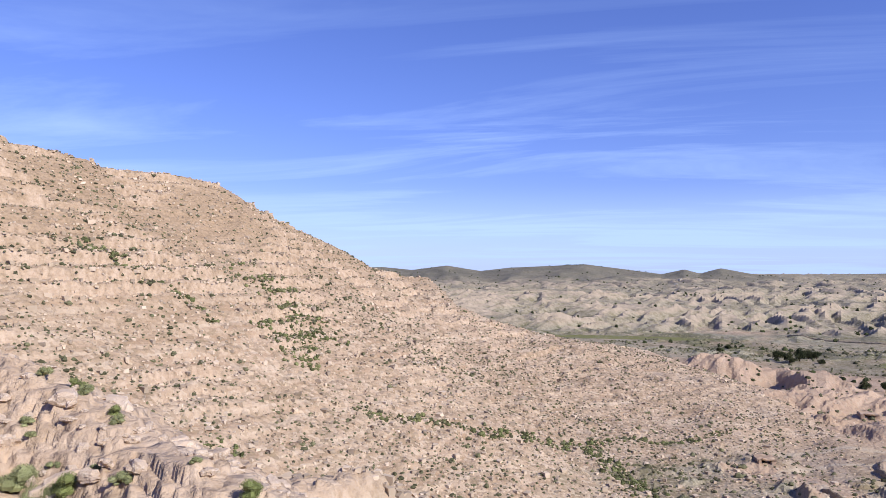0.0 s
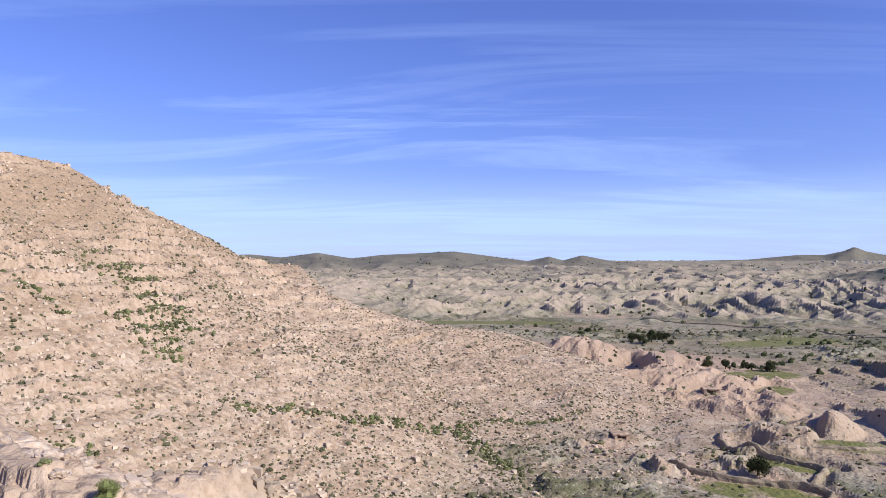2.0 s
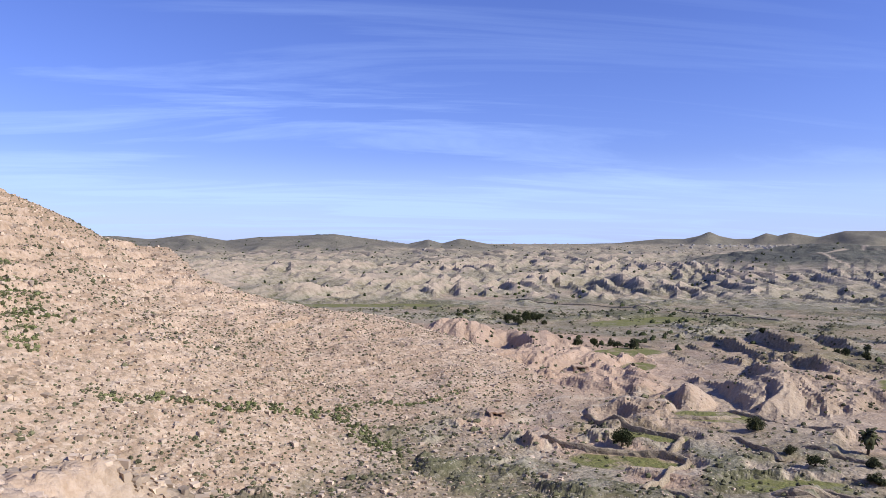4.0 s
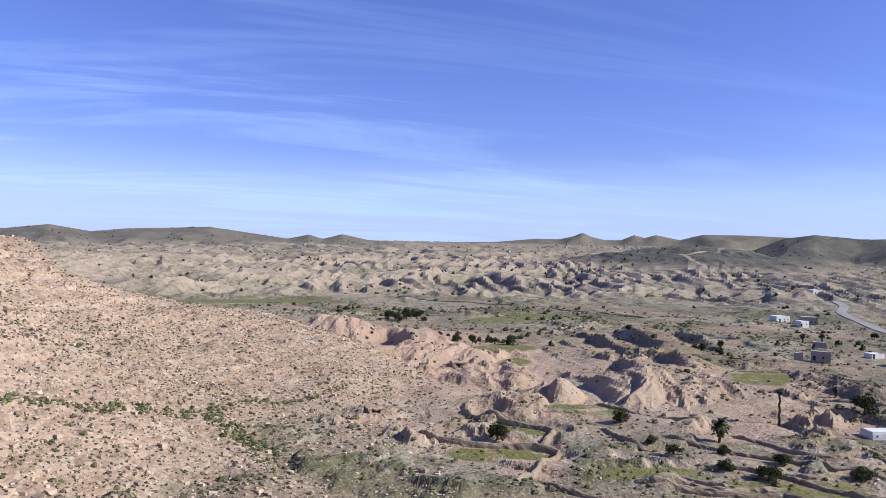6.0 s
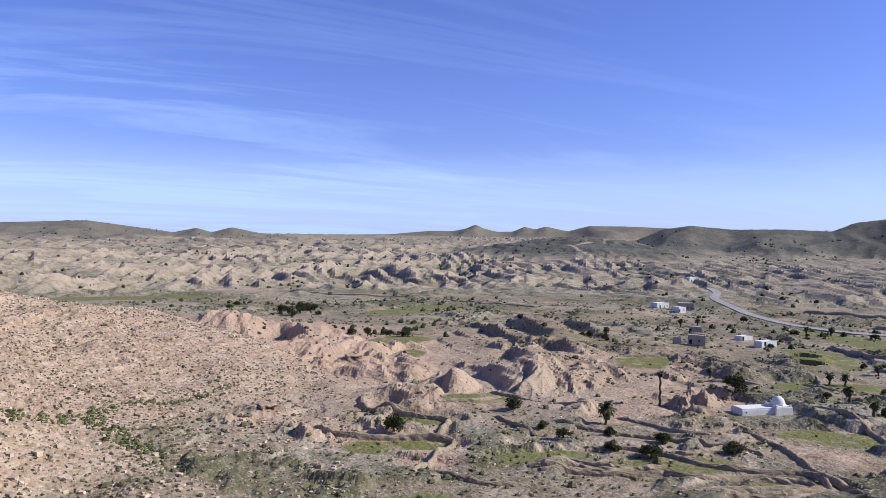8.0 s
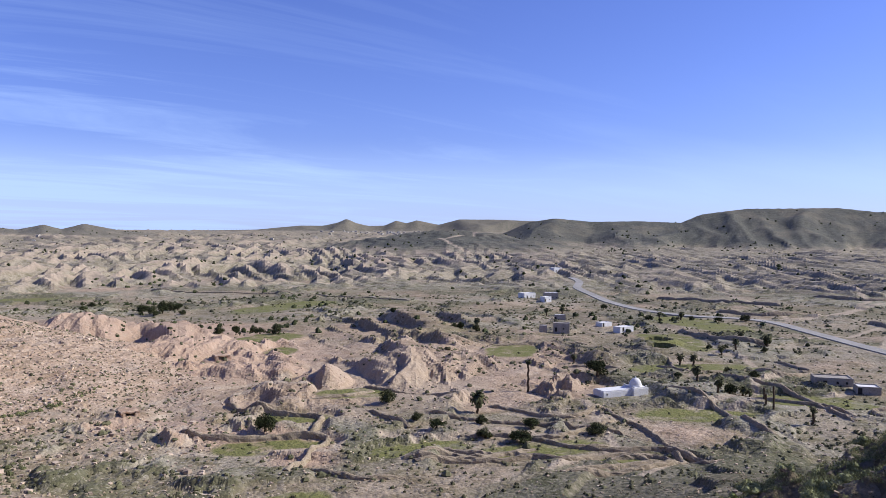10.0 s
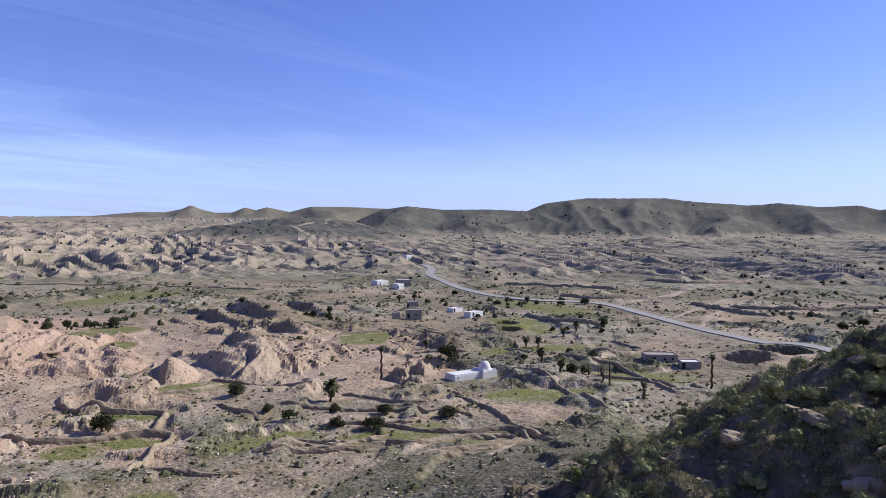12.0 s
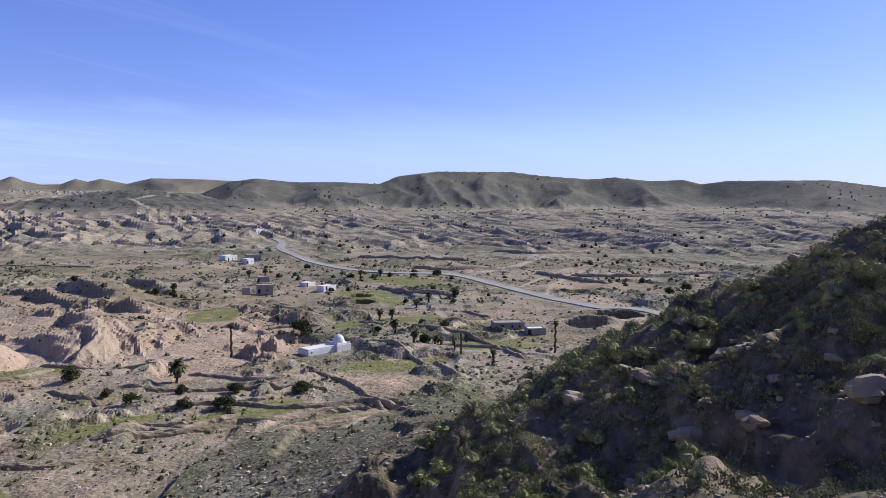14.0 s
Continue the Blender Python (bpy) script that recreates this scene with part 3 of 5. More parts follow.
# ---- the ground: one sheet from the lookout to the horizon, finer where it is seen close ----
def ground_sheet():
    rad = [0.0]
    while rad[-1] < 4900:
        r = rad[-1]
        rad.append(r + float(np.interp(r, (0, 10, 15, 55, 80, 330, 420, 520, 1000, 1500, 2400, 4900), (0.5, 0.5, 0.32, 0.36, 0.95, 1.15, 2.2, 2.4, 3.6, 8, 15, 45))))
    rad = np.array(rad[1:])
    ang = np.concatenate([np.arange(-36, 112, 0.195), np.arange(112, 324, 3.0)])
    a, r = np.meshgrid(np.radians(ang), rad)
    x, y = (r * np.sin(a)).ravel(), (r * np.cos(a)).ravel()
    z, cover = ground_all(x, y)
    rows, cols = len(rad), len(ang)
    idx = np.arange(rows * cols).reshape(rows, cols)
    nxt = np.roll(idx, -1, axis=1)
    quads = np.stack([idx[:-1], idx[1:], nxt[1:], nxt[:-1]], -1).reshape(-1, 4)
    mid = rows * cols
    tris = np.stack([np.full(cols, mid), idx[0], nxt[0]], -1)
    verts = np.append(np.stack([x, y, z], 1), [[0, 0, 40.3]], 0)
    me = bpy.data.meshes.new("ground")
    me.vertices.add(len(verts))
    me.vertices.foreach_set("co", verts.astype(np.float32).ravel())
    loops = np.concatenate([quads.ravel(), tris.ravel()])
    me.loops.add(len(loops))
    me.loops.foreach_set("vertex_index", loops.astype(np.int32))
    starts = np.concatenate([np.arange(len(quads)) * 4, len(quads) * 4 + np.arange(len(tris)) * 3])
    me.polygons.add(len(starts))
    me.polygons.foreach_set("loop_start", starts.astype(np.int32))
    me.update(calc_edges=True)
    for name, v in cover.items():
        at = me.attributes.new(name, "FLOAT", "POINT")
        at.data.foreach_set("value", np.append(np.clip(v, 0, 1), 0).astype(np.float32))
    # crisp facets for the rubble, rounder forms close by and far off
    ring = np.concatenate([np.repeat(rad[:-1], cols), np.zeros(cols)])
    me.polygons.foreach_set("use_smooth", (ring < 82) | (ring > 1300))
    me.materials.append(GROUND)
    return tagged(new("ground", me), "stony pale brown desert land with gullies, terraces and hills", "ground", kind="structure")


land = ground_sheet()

# ---- helpers for things ----
def mesh_of(name, verts, faces, mat, smooth_faces=False):
    me = bpy.data.meshes.new(name)
    me.from_pydata([tuple(v) for v in verts], [], [tuple(f) for f in faces])
    me.materials.append(mat)
    me.polygons.foreach_set("use_smooth", np.full(len(me.polygons), smooth_faces))
    me.update()
    return me


def raw_mesh(name, verts, faces, mat):
    """A mesh from arrays; all faces have the same number of corners."""
    me = bpy.data.meshes.new(name)
    k = faces.shape[1]
    me.vertices.add(len(verts))
    me.vertices.foreach_set("co", verts.astype(np.float32).ravel())
    me.loops.add(faces.size)
    me.loops.foreach_set("vertex_index", faces.astype(np.int32).ravel())
    me.polygons.add(len(faces))
    me.polygons.foreach_set("loop_start", (np.arange(len(faces)) * k).astype(np.int32))
    me.update(calc_edges=True)
    me.polygons.foreach_set("use_smooth", np.zeros(len(faces), bool))
    me.materials.append(mat)
    return me


def part(name, bm, mat, parent, label=""):
    me = bpy.data.meshes.new(name)
    bm.to_mesh(me)
    bm.free()
    me.materials.append(mat)
    ob = new(name, me)
    ob.parent = parent
    if label:
        ob["label"] = label
    return ob


def part_mesh(name, me, parent, label=""):
    ob = new(name, me)
    ob.parent = parent
    if label:
        ob["label"] = label
    return ob


def box_bm(x0, y0, z0, x1, y1, z1, bevel=0.0, cuts=0, wobble=0.0, seed=1):
    bm = bmesh.new()
    bmesh.ops.create_cube(bm, size=1)
    for v in bm.verts:
        v.co = Vector((x0 + (v.co.x + 0.5) * (x1 - x0), y0 + (v.co.y + 0.5) * (y1 - y0), z0 + (v.co.z + 0.5) * (z1 - z0)))
    if bevel:
        bmesh.ops.bevel(bm, geom=bm.edges[:], offset=bevel, segments=2, affect="EDGES")
    if cuts:
        bmesh.ops.subdivide_edges(bm, edges=bm.edges[:], cuts=cuts, use_grid_fill=True)
    if wobble:
        for v in bm.verts:
            v.co += Vector(noise.noise_vector(v.co * 0.9 + Vector((seed, 0, 0)))) * wobble
    return bm


# ---- more materials ----
def speckled(name, a, b, c=None, size=1.0, rough=0.9, island=0.0, relief=0.05, muted=True):
    """Two tones with grain at two scales; island: how much pieces differ from one another."""
    m, n, l, bsdf = material(name)
    co = n.new("ShaderNodeTexCoord").outputs["Object"]
    tone = blend(n, l, span(n, l, noise_node(n, l, co, 0.9 / size, 5, 0.6), 0.36, 0.64), a, b)
    if c:
        tone = blend(n, l, span(n, l, noise_node(n, l, co, 6.0 / size, 4, 0.7), 0.52, 0.66), tone, c)
    if island:
        r = n.new("ShaderNodeNewGeometry").outputs["Random Per Island"]
        k = span(n, l, r, 0, 1, 1 - island, 1 + island)
        g = n.new("ShaderNodeCombineXYZ")
        for i in range(3):
            l.new(k, g.inputs[i])
        tone = blend(n, l, 1.0, tone, g.outputs[0], "MULTIPLY")
    if muted:
        tone = blend(n, l, 1.0, tone, WARM_TINT, "MULTIPLY")
    l.new(tone, bsdf.inputs["Base Color"])
    bsdf.inputs["Roughness"].default_value = rough
    bump(n, l, bsdf, noise_node(n, l, co, 7.0 / size, 5, 0.7), 0.7, relief)
    return m


LEAF = speckled("olive_leaves", (0.060, 0.070, 0.033), (0.095, 0.10, 0.048), size=1.5, island=0.45)
CAROB = speckled("dark_leaves", (0.040, 0.050, 0.022), (0.068, 0.080, 0.034), size=1.5, island=0.4)
BARK = speckled("bark", (0.12, 0.09, 0.065), (0.07, 0.055, 0.04), size=0.4)
FROND = speckled("palm_fronds", (0.065, 0.075, 0.035), (0.11, 0.105, 0.055), size=1.5, island=0.35)
PALM_BARK = speckled("palm_bark", (0.13, 0.095, 0.065), (0.075, 0.055, 0.04), size=0.3, relief=0.12)
SHRUB = speckled("grey_green_shrub", (0.105, 0.108, 0.06), (0.155, 0.148, 0.088), size=30, island=0.5)
NEAR_SHRUB = speckled("rosemary_like_shrub", (0.205, 0.225, 0.11), (0.33, 0.345, 0.185), size=1.2, island=0.4)
GREEN_SHRUB = speckled("fresh_green_shrub", (0.16, 0.19, 0.07), (0.24, 0.27, 0.11), size=1.2, island=0.4)
GREEN_SCRUB = speckled("green_scrub", (0.11, 0.125, 0.052), (0.165, 0.172, 0.08), size=20, island=0.5)
STONE = speckled("loose_limestone", (0.54, 0.44, 0.355), (0.42, 0.33, 0.245), size=14, island=0.4)
DARK_STONE = speckled("weathered_stone", (0.40, 0.33, 0.25), (0.25, 0.20, 0.145), size=4, island=0.35)
BOULDER = speckled("pinkish_rock", (0.62, 0.50, 0.41), (0.52, 0.40, 0.31), (0.68, 0.58, 0.49), size=1.6, relief=0.2)
EARTH = speckled("earth_bank", (0.40, 0.33, 0.245), (0.29, 0.235, 0.17), (0.17, 0.145, 0.095), size=2.0, relief=0.2)
CAVE_EARTH = speckled("pink_earth", (0.48, 0.355, 0.27), (0.40, 0.29, 0.21), size=2.0, relief=0.15)
LIME = speckled("whitewash", (0.70, 0.69, 0.67), (0.62, 0.61, 0.60), (0.55, 0.53, 0.50), size=2.2, relief=0.02, muted=False)
PLASTER = speckled("grey_plaster", (0.42, 0.39, 0.36), (0.34, 0.31, 0.28), (0.25, 0.22, 0.19), size=2.0, relief=0.03)
PALE_WALL = speckled("weathered_whitewash", (0.55, 0.52, 0.48), (0.42, 0.39, 0.35), size=3)
# asphalt, its grey lightened to stand for the glare of the sun
ROAD_TOP = speckled("glare_pale_asphalt", (0.36, 0.35, 0.34), (0.29, 0.28, 0.27), (0.42, 0.40, 0.37), size=8, relief=0.01)
# near-black for doors, and for the shade painted in as window holes
DARK = speckled("doors_and_shaded_holes", (0.05, 0.045, 0.04), (0.03, 0.028, 0.025))
WATER, _n, _l, _b = material("still_water")
_b.inputs["Base Color"].default_value = (0.10, 0.14, 0.15, 1)
_b.inputs["Roughness"].default_value = 0.06
_b.inputs["Specular IOR Level"].default_value = 0.5


# ---- road ----
def glide(pts, step):
    """A smooth curve through the points, at even steps."""
    out = []
    p = [Vector(q[:2]) for q in pts]
    p = [2 * p[0] - p[1]] + p + [2 * p[-1] - p[-2]]
    for i in range(1, len(p) - 2):
        n = max(2, int((p[i + 1] - p[i]).length / step))
        for k in range(n):
            t = k / n
            out.append(0.5 * (2 * p[i] + (p[i + 1] - p[i - 1]) * t + (2 * p[i - 1] - 5 * p[i] + 4 * p[i + 1] - p[i + 2]) * t * t
                              + (3 * p[i] - p[i - 1] - 3 * p[i + 1] + p[i + 2]) * t ** 3))
    return out + [p[-2]]


def ribbon(pts, step, width, lanes):
    line = glide(pts, step)
    rows = []
    for i, q in enumerate(line):
        way = (line[min(i + 1, len(line) - 1)] - line[max(i - 1, 0)]).normalized()
        side = Vector((way.y, -way.x))
        rows.append([q + side * width * (k / lanes - 0.5) for k in range(lanes + 1)])
    return rows


def road_strip():
    lanes = 4
    rows = ribbon(ROAD, 4, 5.8, lanes)
    flat = np.array([[v.x, v.y] for r in rows for v in r])
    z = ground(flat[:, 0], flat[:, 1])[0]
    z = np.repeat(z.reshape(-1, lanes + 1).max(axis=1), lanes + 1) + 0.35
    top = [(a, b, c) for (a, b), c in zip(flat, z)]
    n, w = len(rows), lanes + 1
    faces = [(i * w + k, (i + 1) * w + k, (i + 1) * w + k + 1, i * w + k + 1) for i in range(n - 1) for k in range(lanes)]
    base = len(top)
    verts = top + [(a, b, c - 1.2) for a, b, c in top]
    for i in range(n - 1):
        for k in (0, lanes):
            a, b = i * w + k, (i + 1) * w + k
            faces.append((a, b, b + base, a + base) if k else (b, a, a + base, b + base))
    ob = new("road", mesh_of("road", verts, faces, ROAD_TOP))
    tagged(ob, "asphalt road winding through the valley, coloured pale for sun glare", "road", kind="structure")


road_strip()


# ---- terrace walls: banks of earth and rough stone ----
WALLS = [
    [(79.1, 139.1), (79.0, 133.9), (83.9, 127.3), (93.0, 120.2), (96.3, 115.6), (95.7, 112.9), (89.5, 109.0), (82.8, 104.7), (76.6, 101.3)],
    [(98.9, 153.4), (97.2, 143.1), (99.4, 136.1), (104.5, 126.4), (101.8, 122.8), (96.5, 119.3)],
    [(114.2, 141.1), (122.5, 136.6), (130.5, 136.0)], [(114.4, 121.0), (114.0, 114.4), (113.2, 106.7)],
    [(140.5, 106.9), (141.2, 99.1), (140.9, 90.6), (145.2, 85.4), (154.0, 84.2), (151.2, 77.8)],
    [(125.2, 83.5), (127.3, 79.3), (136.8, 78.1), (147.9, 77.5)],
    [(97.4, 91.3), (103.9, 88.5), (105.4, 82.8), (112.5, 79.9), (113.7, 72.8), (115.5, 69.8), (120.8, 67.8), (126.5, 64.4), (127.6, 58.8)],
    [(178.7, 79.2), (177.3, 72.5), (173.6, 64.0), (161.0, 53.0), (155.0, 45.4)],
    [(123.9, 73.3), (127.2, 66.4), (133.0, 59.0), (131.2, 49.0)], [(203.9, 75.7), (202.2, 65.4), (199.9, 53.9), (185.9, 41.4), (182.8, 36.9)],
    [(210, 28), (201.4, 32.3), (197.3, 35.5), (194.7, 35.8), (188.4, 31.6)], [(244.1, 470.4), (278.1, 420.3), (298.5, 383.6), (308.1, 338.9), (315.3, 298.2)],
    [(382.6, 54.8), (385.9, 29.3), (406.0, 1.9), (425.1, -27.0)], [(96.6, 90.0), (103.9, 85.5), (108.9, 81.5)],
    [(106.0, 63.4), (115.4, 56.6), (127.0, 52.8), (132.1, 47.8)], [(232, 108), (226, 100), (214, 92)], [(250, 74), (238, 60), (232, 64)], [(214, 160), (228, 150), (240, 136)],
    [(96.5, 92.6), (107.0, 80.0), (116.6, 74.0)], [(123.0, 111.1), (127.9, 98.8), (135.8, 80.4), (139.0, 68.7)], [(152.1, 81.0), (146.8, 71.2), (139.4, 62.5), (126.1, 51.0)],
    [(105.7, 64.8), (113.1, 62.3), (126.7, 53.4), (127.3, 47.3)], [(104.8, 94.7), (109.7, 82.1), (117.7, 78.5)], [(187.8, 68.4), (190.7, 59.0), (192.8, 45.7), (187.6, 38.0)],
    [(300.5, 127.3), (278.5, 101.7), (279.0, 84.5)], [(383.4, 143.3), (384.6, 119.6), (405.0, 102.3)], [(437.1, 200.8), (438.6, 167.6), (442.8, 127.9)],
    [(496.8, 125.6), (502.5, 93.0), (552.9, 54.9)], [(383.5, 73.3), (366.2, 51.4), (351.2, 32.6)], [(217.0, 79.2), (219.2, 64.6), (234.6, 59.0)],
    [(216.2, 99.1), (211.9, 86.0)], [(198.2, 119.6), (202.8, 104.2)], [(132.0, 142.8), (134.3, 128.9), (140.0, 115.2)],
    [(115.3, 94.9), (122.9, 83.3), (123.9, 73.4), (129.6, 68.9)], [(82.1, 101.5), (84.4, 91.3), (89.9, 86.2)], [(123.0, 65.4), (129.7, 59.3), (128.0, 52.9)]]


def terrace_wall(pts, high, wide, seed):
    line = glide(pts, 0.9)
    shape = ((-0.62, -0.5), (-0.40, 0.55), (-0.2, 0.92), (0.05, 1.0), (0.25, 0.90), (0.42, 0.5), (0.60, -0.5))
    flat, rows = [], []
    for i, q in enumerate(line):
        way = (line[min(i + 1, len(line) - 1)] - line[max(i - 1, 0)]).normalized()
        side = Vector((way.y, -way.x))
        rows.append([q + side * wide * s for s, _ in shape])
        flat.append(q)
    z = ground(np.array([q.x for q in flat]), np.array([q.y for q in flat]))[0]
    z = np.convolve(np.pad(z, 2, mode="edge"), np.ones(5) / 5, mode="valid")
    verts, k = [], len(shape)
    for i, row in enumerate(rows):
        end = min(1.0, 0.25 + min(i, len(rows) - 1 - i) * 0.25)
        up = high * end * (0.85 + 0.35 * noise.noise((i * 0.21, seed * 3.1, 0)))
        for (s, h), v in zip(shape, row):
            r = noise.noise_vector((v.x * 1.3, v.y * 1.3, h + seed)) * 0.3
            verts.append((v.x + r.x, v.y + r.y, z[i] + h * up + r.z))
    faces = [(i * k + j, i * k + j + 1, (i + 1) * k + j + 1, (i + 1) * k + j) for i in range(len(rows) - 1) for j in range(k - 1)]
    faces += [tuple(range(k))[::-1], tuple((len(rows) - 1) * k + j for j in range(k))]
    ob = new("terrace_wall", mesh_of("terrace_wall", verts, faces, EARTH, False))
    tagged(ob, "crumbling tan earth and rubble bank edging a field terrace", "terrace wall", "terrace walls in the valley")


for i, pts in enumerate(WALLS):
    far_bank = pts[0][0] > 270
    terrace_wall(pts, 1.9 if far_bank else 0.9 + 0.3 * (i < 2), 2.6 if far_bank else 1.15, i)


# ---- the white domed shrine ----
def shrine():
    base = new("domed_shrine")
    tagged(base, "whitewashed domed tomb shrine with a long low annex on bare ground", "shrine")
    base.matrix_world = pose(166.6, 90.4, 0.0, 0, 0, -27.6)
    part("annex", box_bm(0, 0, -0.8, 9.2, 4.6, 1.45, 0.12, 3, 0.05), LIME, base)
    bm = box_bm(0.25, 0.25, 1.44, 9.0, 4.35, 1.6, 0.08)
    part("annex_roof", bm, LIME, base)
    # solid dark box in place of the shade inside a hole
    part("opening", box_bm(1.0, -0.06, 0.62, 1.35, 0.2, 0.98), DARK, base, "small dark panel for the shade in a window hole")
    part("chamber", box_bm(8.6, -0.7, -0.8, 13.3, 4.2, 1.85, 0.14, 3, 0.05, 4), LIME, base)
    part("cornice", box_bm(8.9, -0.4, 1.84, 13.0, 3.9, 2.02, 0.08), LIME, base)
    bm = bmesh.new()
    bmesh.ops.create_cone(bm, cap_ends=True, segments=8, radius1=1.85, radius2=1.7, depth=0.4)
    bmesh.ops.translate(bm, vec=(10.95, 1.75, 2.2), verts=bm.verts)
    part("drum", bm, LIME, base)
    bm = bmesh.new()
    bmesh.ops.create_uvsphere(bm, u_segments=28, v_segments=16, radius=1.55)
    bmesh.ops.delete(bm, geom=[v for v in bm.verts if v.co.z < -0.2], context="VERTS")
    for v in bm.verts:
        v.co.z *= 1.0 + 0.12 * max(v.co.z, 0) / 1.55
    for f in bm.faces:
        f.smooth = True
    bmesh.ops.translate(bm, vec=(10.95, 1.75, 2.4), verts=bm.verts)
    part("dome", bm, LIME, base)
    bm = bmesh.new()
    bmesh.ops.create_cone(bm, cap_ends=True, segments=10, radius1=0.16, radius2=0.04, depth=0.6)
    bmesh.ops.translate(bm, vec=(10.95, 1.75, 4.3), verts=bm.verts)
    part("finial", bm, LIME, base)
    for sx, sy in ((9.1, -0.2), (12.8, -0.2), (9.1, 3.7), (12.8, 3.7)):
        bm = box_bm(sx - 0.25, sy - 0.25, 2.0, sx + 0.25, sy + 0.25, 2.3, 0.06)
        part("corner_block", bm, LIME, base)


shrine()


# ---- houses ----
def house(x, y, z, turn, size, mat, label, openings, name="house", roof=LIME):
    w, d, h = size
    base = new(name)
    tagged(base, label, "house")
    base.matrix_world = pose(x, y, z, 0, 0, turn)
    part("wall", box_bm(-w / 2, -d / 2, -1.5, w / 2, d / 2, h, 0.04, 2, 0.03, w), mat, base)
    part("roof", box_bm(-w / 2 + 0.2, -d / 2 + 0.2, h - 0.1, w / 2 - 0.2, d / 2 - 0.2, h + 0.06), roof, base)
    for k, (a, b) in enumerate((((-w / 2, -d / 2), (w / 2, -d / 2 + 0.22)), ((-w / 2, d / 2 - 0.22), (w / 2, d / 2)),
                                ((-w / 2, -d / 2 + 0.22), (-w / 2 + 0.22, d / 2 - 0.22)), ((w / 2 - 0.22, -d / 2 + 0.22), (w / 2, d / 2 - 0.22)))):
        part("parapet", box_bm(a[0] - 0.02, a[1] - 0.02, h - 0.05, b[0] + 0.02, b[1] + 0.02, h + 0.3, 0.03), mat, base)
    for u, v, ow, oh, kind in openings:
        o = part(kind, box_bm(u - ow / 2, -d / 2 - 0.03, v, u + ow / 2, -d / 2 + 0.12, v + oh), DARK, base)
        part("lintel", box_bm(u - ow / 2 - 0.12, -d / 2 - 0.08, v + oh, u + ow / 2 + 0.12, -d / 2 + 0.1, v + oh + 0.14), mat, o)
    return base


DOORS = [(-2.2, -0.2, 1.0, 1.7, "door"), (0.9, 0.7, 0.6, 0.7, "window"), (3.2, 0.7, 0.6, 0.7, "window")]
house(222, 51, 0.4, -64, (9.5, 5.5, 2.0), PLASTER, "long low grey plastered farmhouse with a flat pale roof", DOORS, roof=PLASTER)
house(217.5, 41.5, 0.3, -64, (5.5, 4.5, 1.6), PLASTER, "low grey plastered outbuilding with a flat roof beside the farmhouse", DOORS[:1])
house(264, 163, 0.8, -58, (6.6, 5.0, 3.0), PLASTER, "small square tan plastered house with a flat roof", DOORS[:2], roof=PLASTER)
house(258, 168, 0.7, -58, (3.2, 3.2, 2.2), PLASTER, "little plastered shed by the square house", [])
house(291, 158, 0.7, -16, (6.0, 4.0, 1.3), LIME, "low whitewashed house with a flat roof", DOORS[:1])
house(284, 145, 0.6, -16, (8.0, 4.0, 1.4), LIME, "long low whitewashed house with a flat roof", DOORS[:1])
house(382, 261, 0.7, -16, (9.0, 6.0, 2.7), LIME, "white flat-roofed house beside the road", DOORS)
house(371, 240, 0.7, -16, (5.0, 4.5, 2.4), LIME, "small white flat-roofed house beside the road", DOORS[:2])
house(386, 246, 0.7, -50, (8.5, 6.0, 3.6), PLASTER, "grey plastered house with a flat roof beside the road", DOORS)
house(300, 186, height(300, 186), -55, (5.0, 4.0, 2.3), PLASTER, "small weathered stone hut", DOORS[:1])
house(560, 352, height(560, 352), -16, (9.0, 6.0, 3.2), LIME, "white flat-roofed house on the rise by the road", DOORS)


def far_village():
    rng = random.Random(5)
    me = None
    for k in range(138):
        b, d = rng.gauss(45.5, 2.6), rng.uniform(2500, 3900)
        if k > 120:
            b, d = rng.uniform(20, 62), rng.uniform(1000, 2400)
        x, y = d * math.sin(radians(b)), d * math.cos(radians(b))
        if me is None:
            bm = box_bm(-0.5, -0.4, -0.4, 0.5, 0.4, 0.42)
            for q in (box_bm(-0.1, -0.2, 0.4, 0.25, 0.25, 0.62), box_bm(-0.32, -0.42, 0.0, -0.2, -0.38, 0.25), box_bm(0.12, -0.42, 0.1, 0.25, -0.38, 0.25)):
                tmp = bpy.data.meshes.new("tmp")
                q.to_mesh(tmp)
                q.free()
                bm.from_mesh(tmp)
            me = bpy.data.meshes.new("village_house")
            bm.to_mesh(me)
            bm.free()
            me.materials.append(PALE_WALL)
        s = rng.uniform(7, 15) if k <= 120 else rng.uniform(6, 11)
        ob = new("village_house", me)
        ob.matrix_world = pose(x, y, height(x, y) + 0.5, 0, 0, rng.uniform(0, 90)) @ Matrix.Diagonal((s, s, s * rng.uniform(0.5, 0.8), 1))
        tagged(ob, "distant white flat-roofed village house on a hillside", "house", "houses of the far village")


far_village()


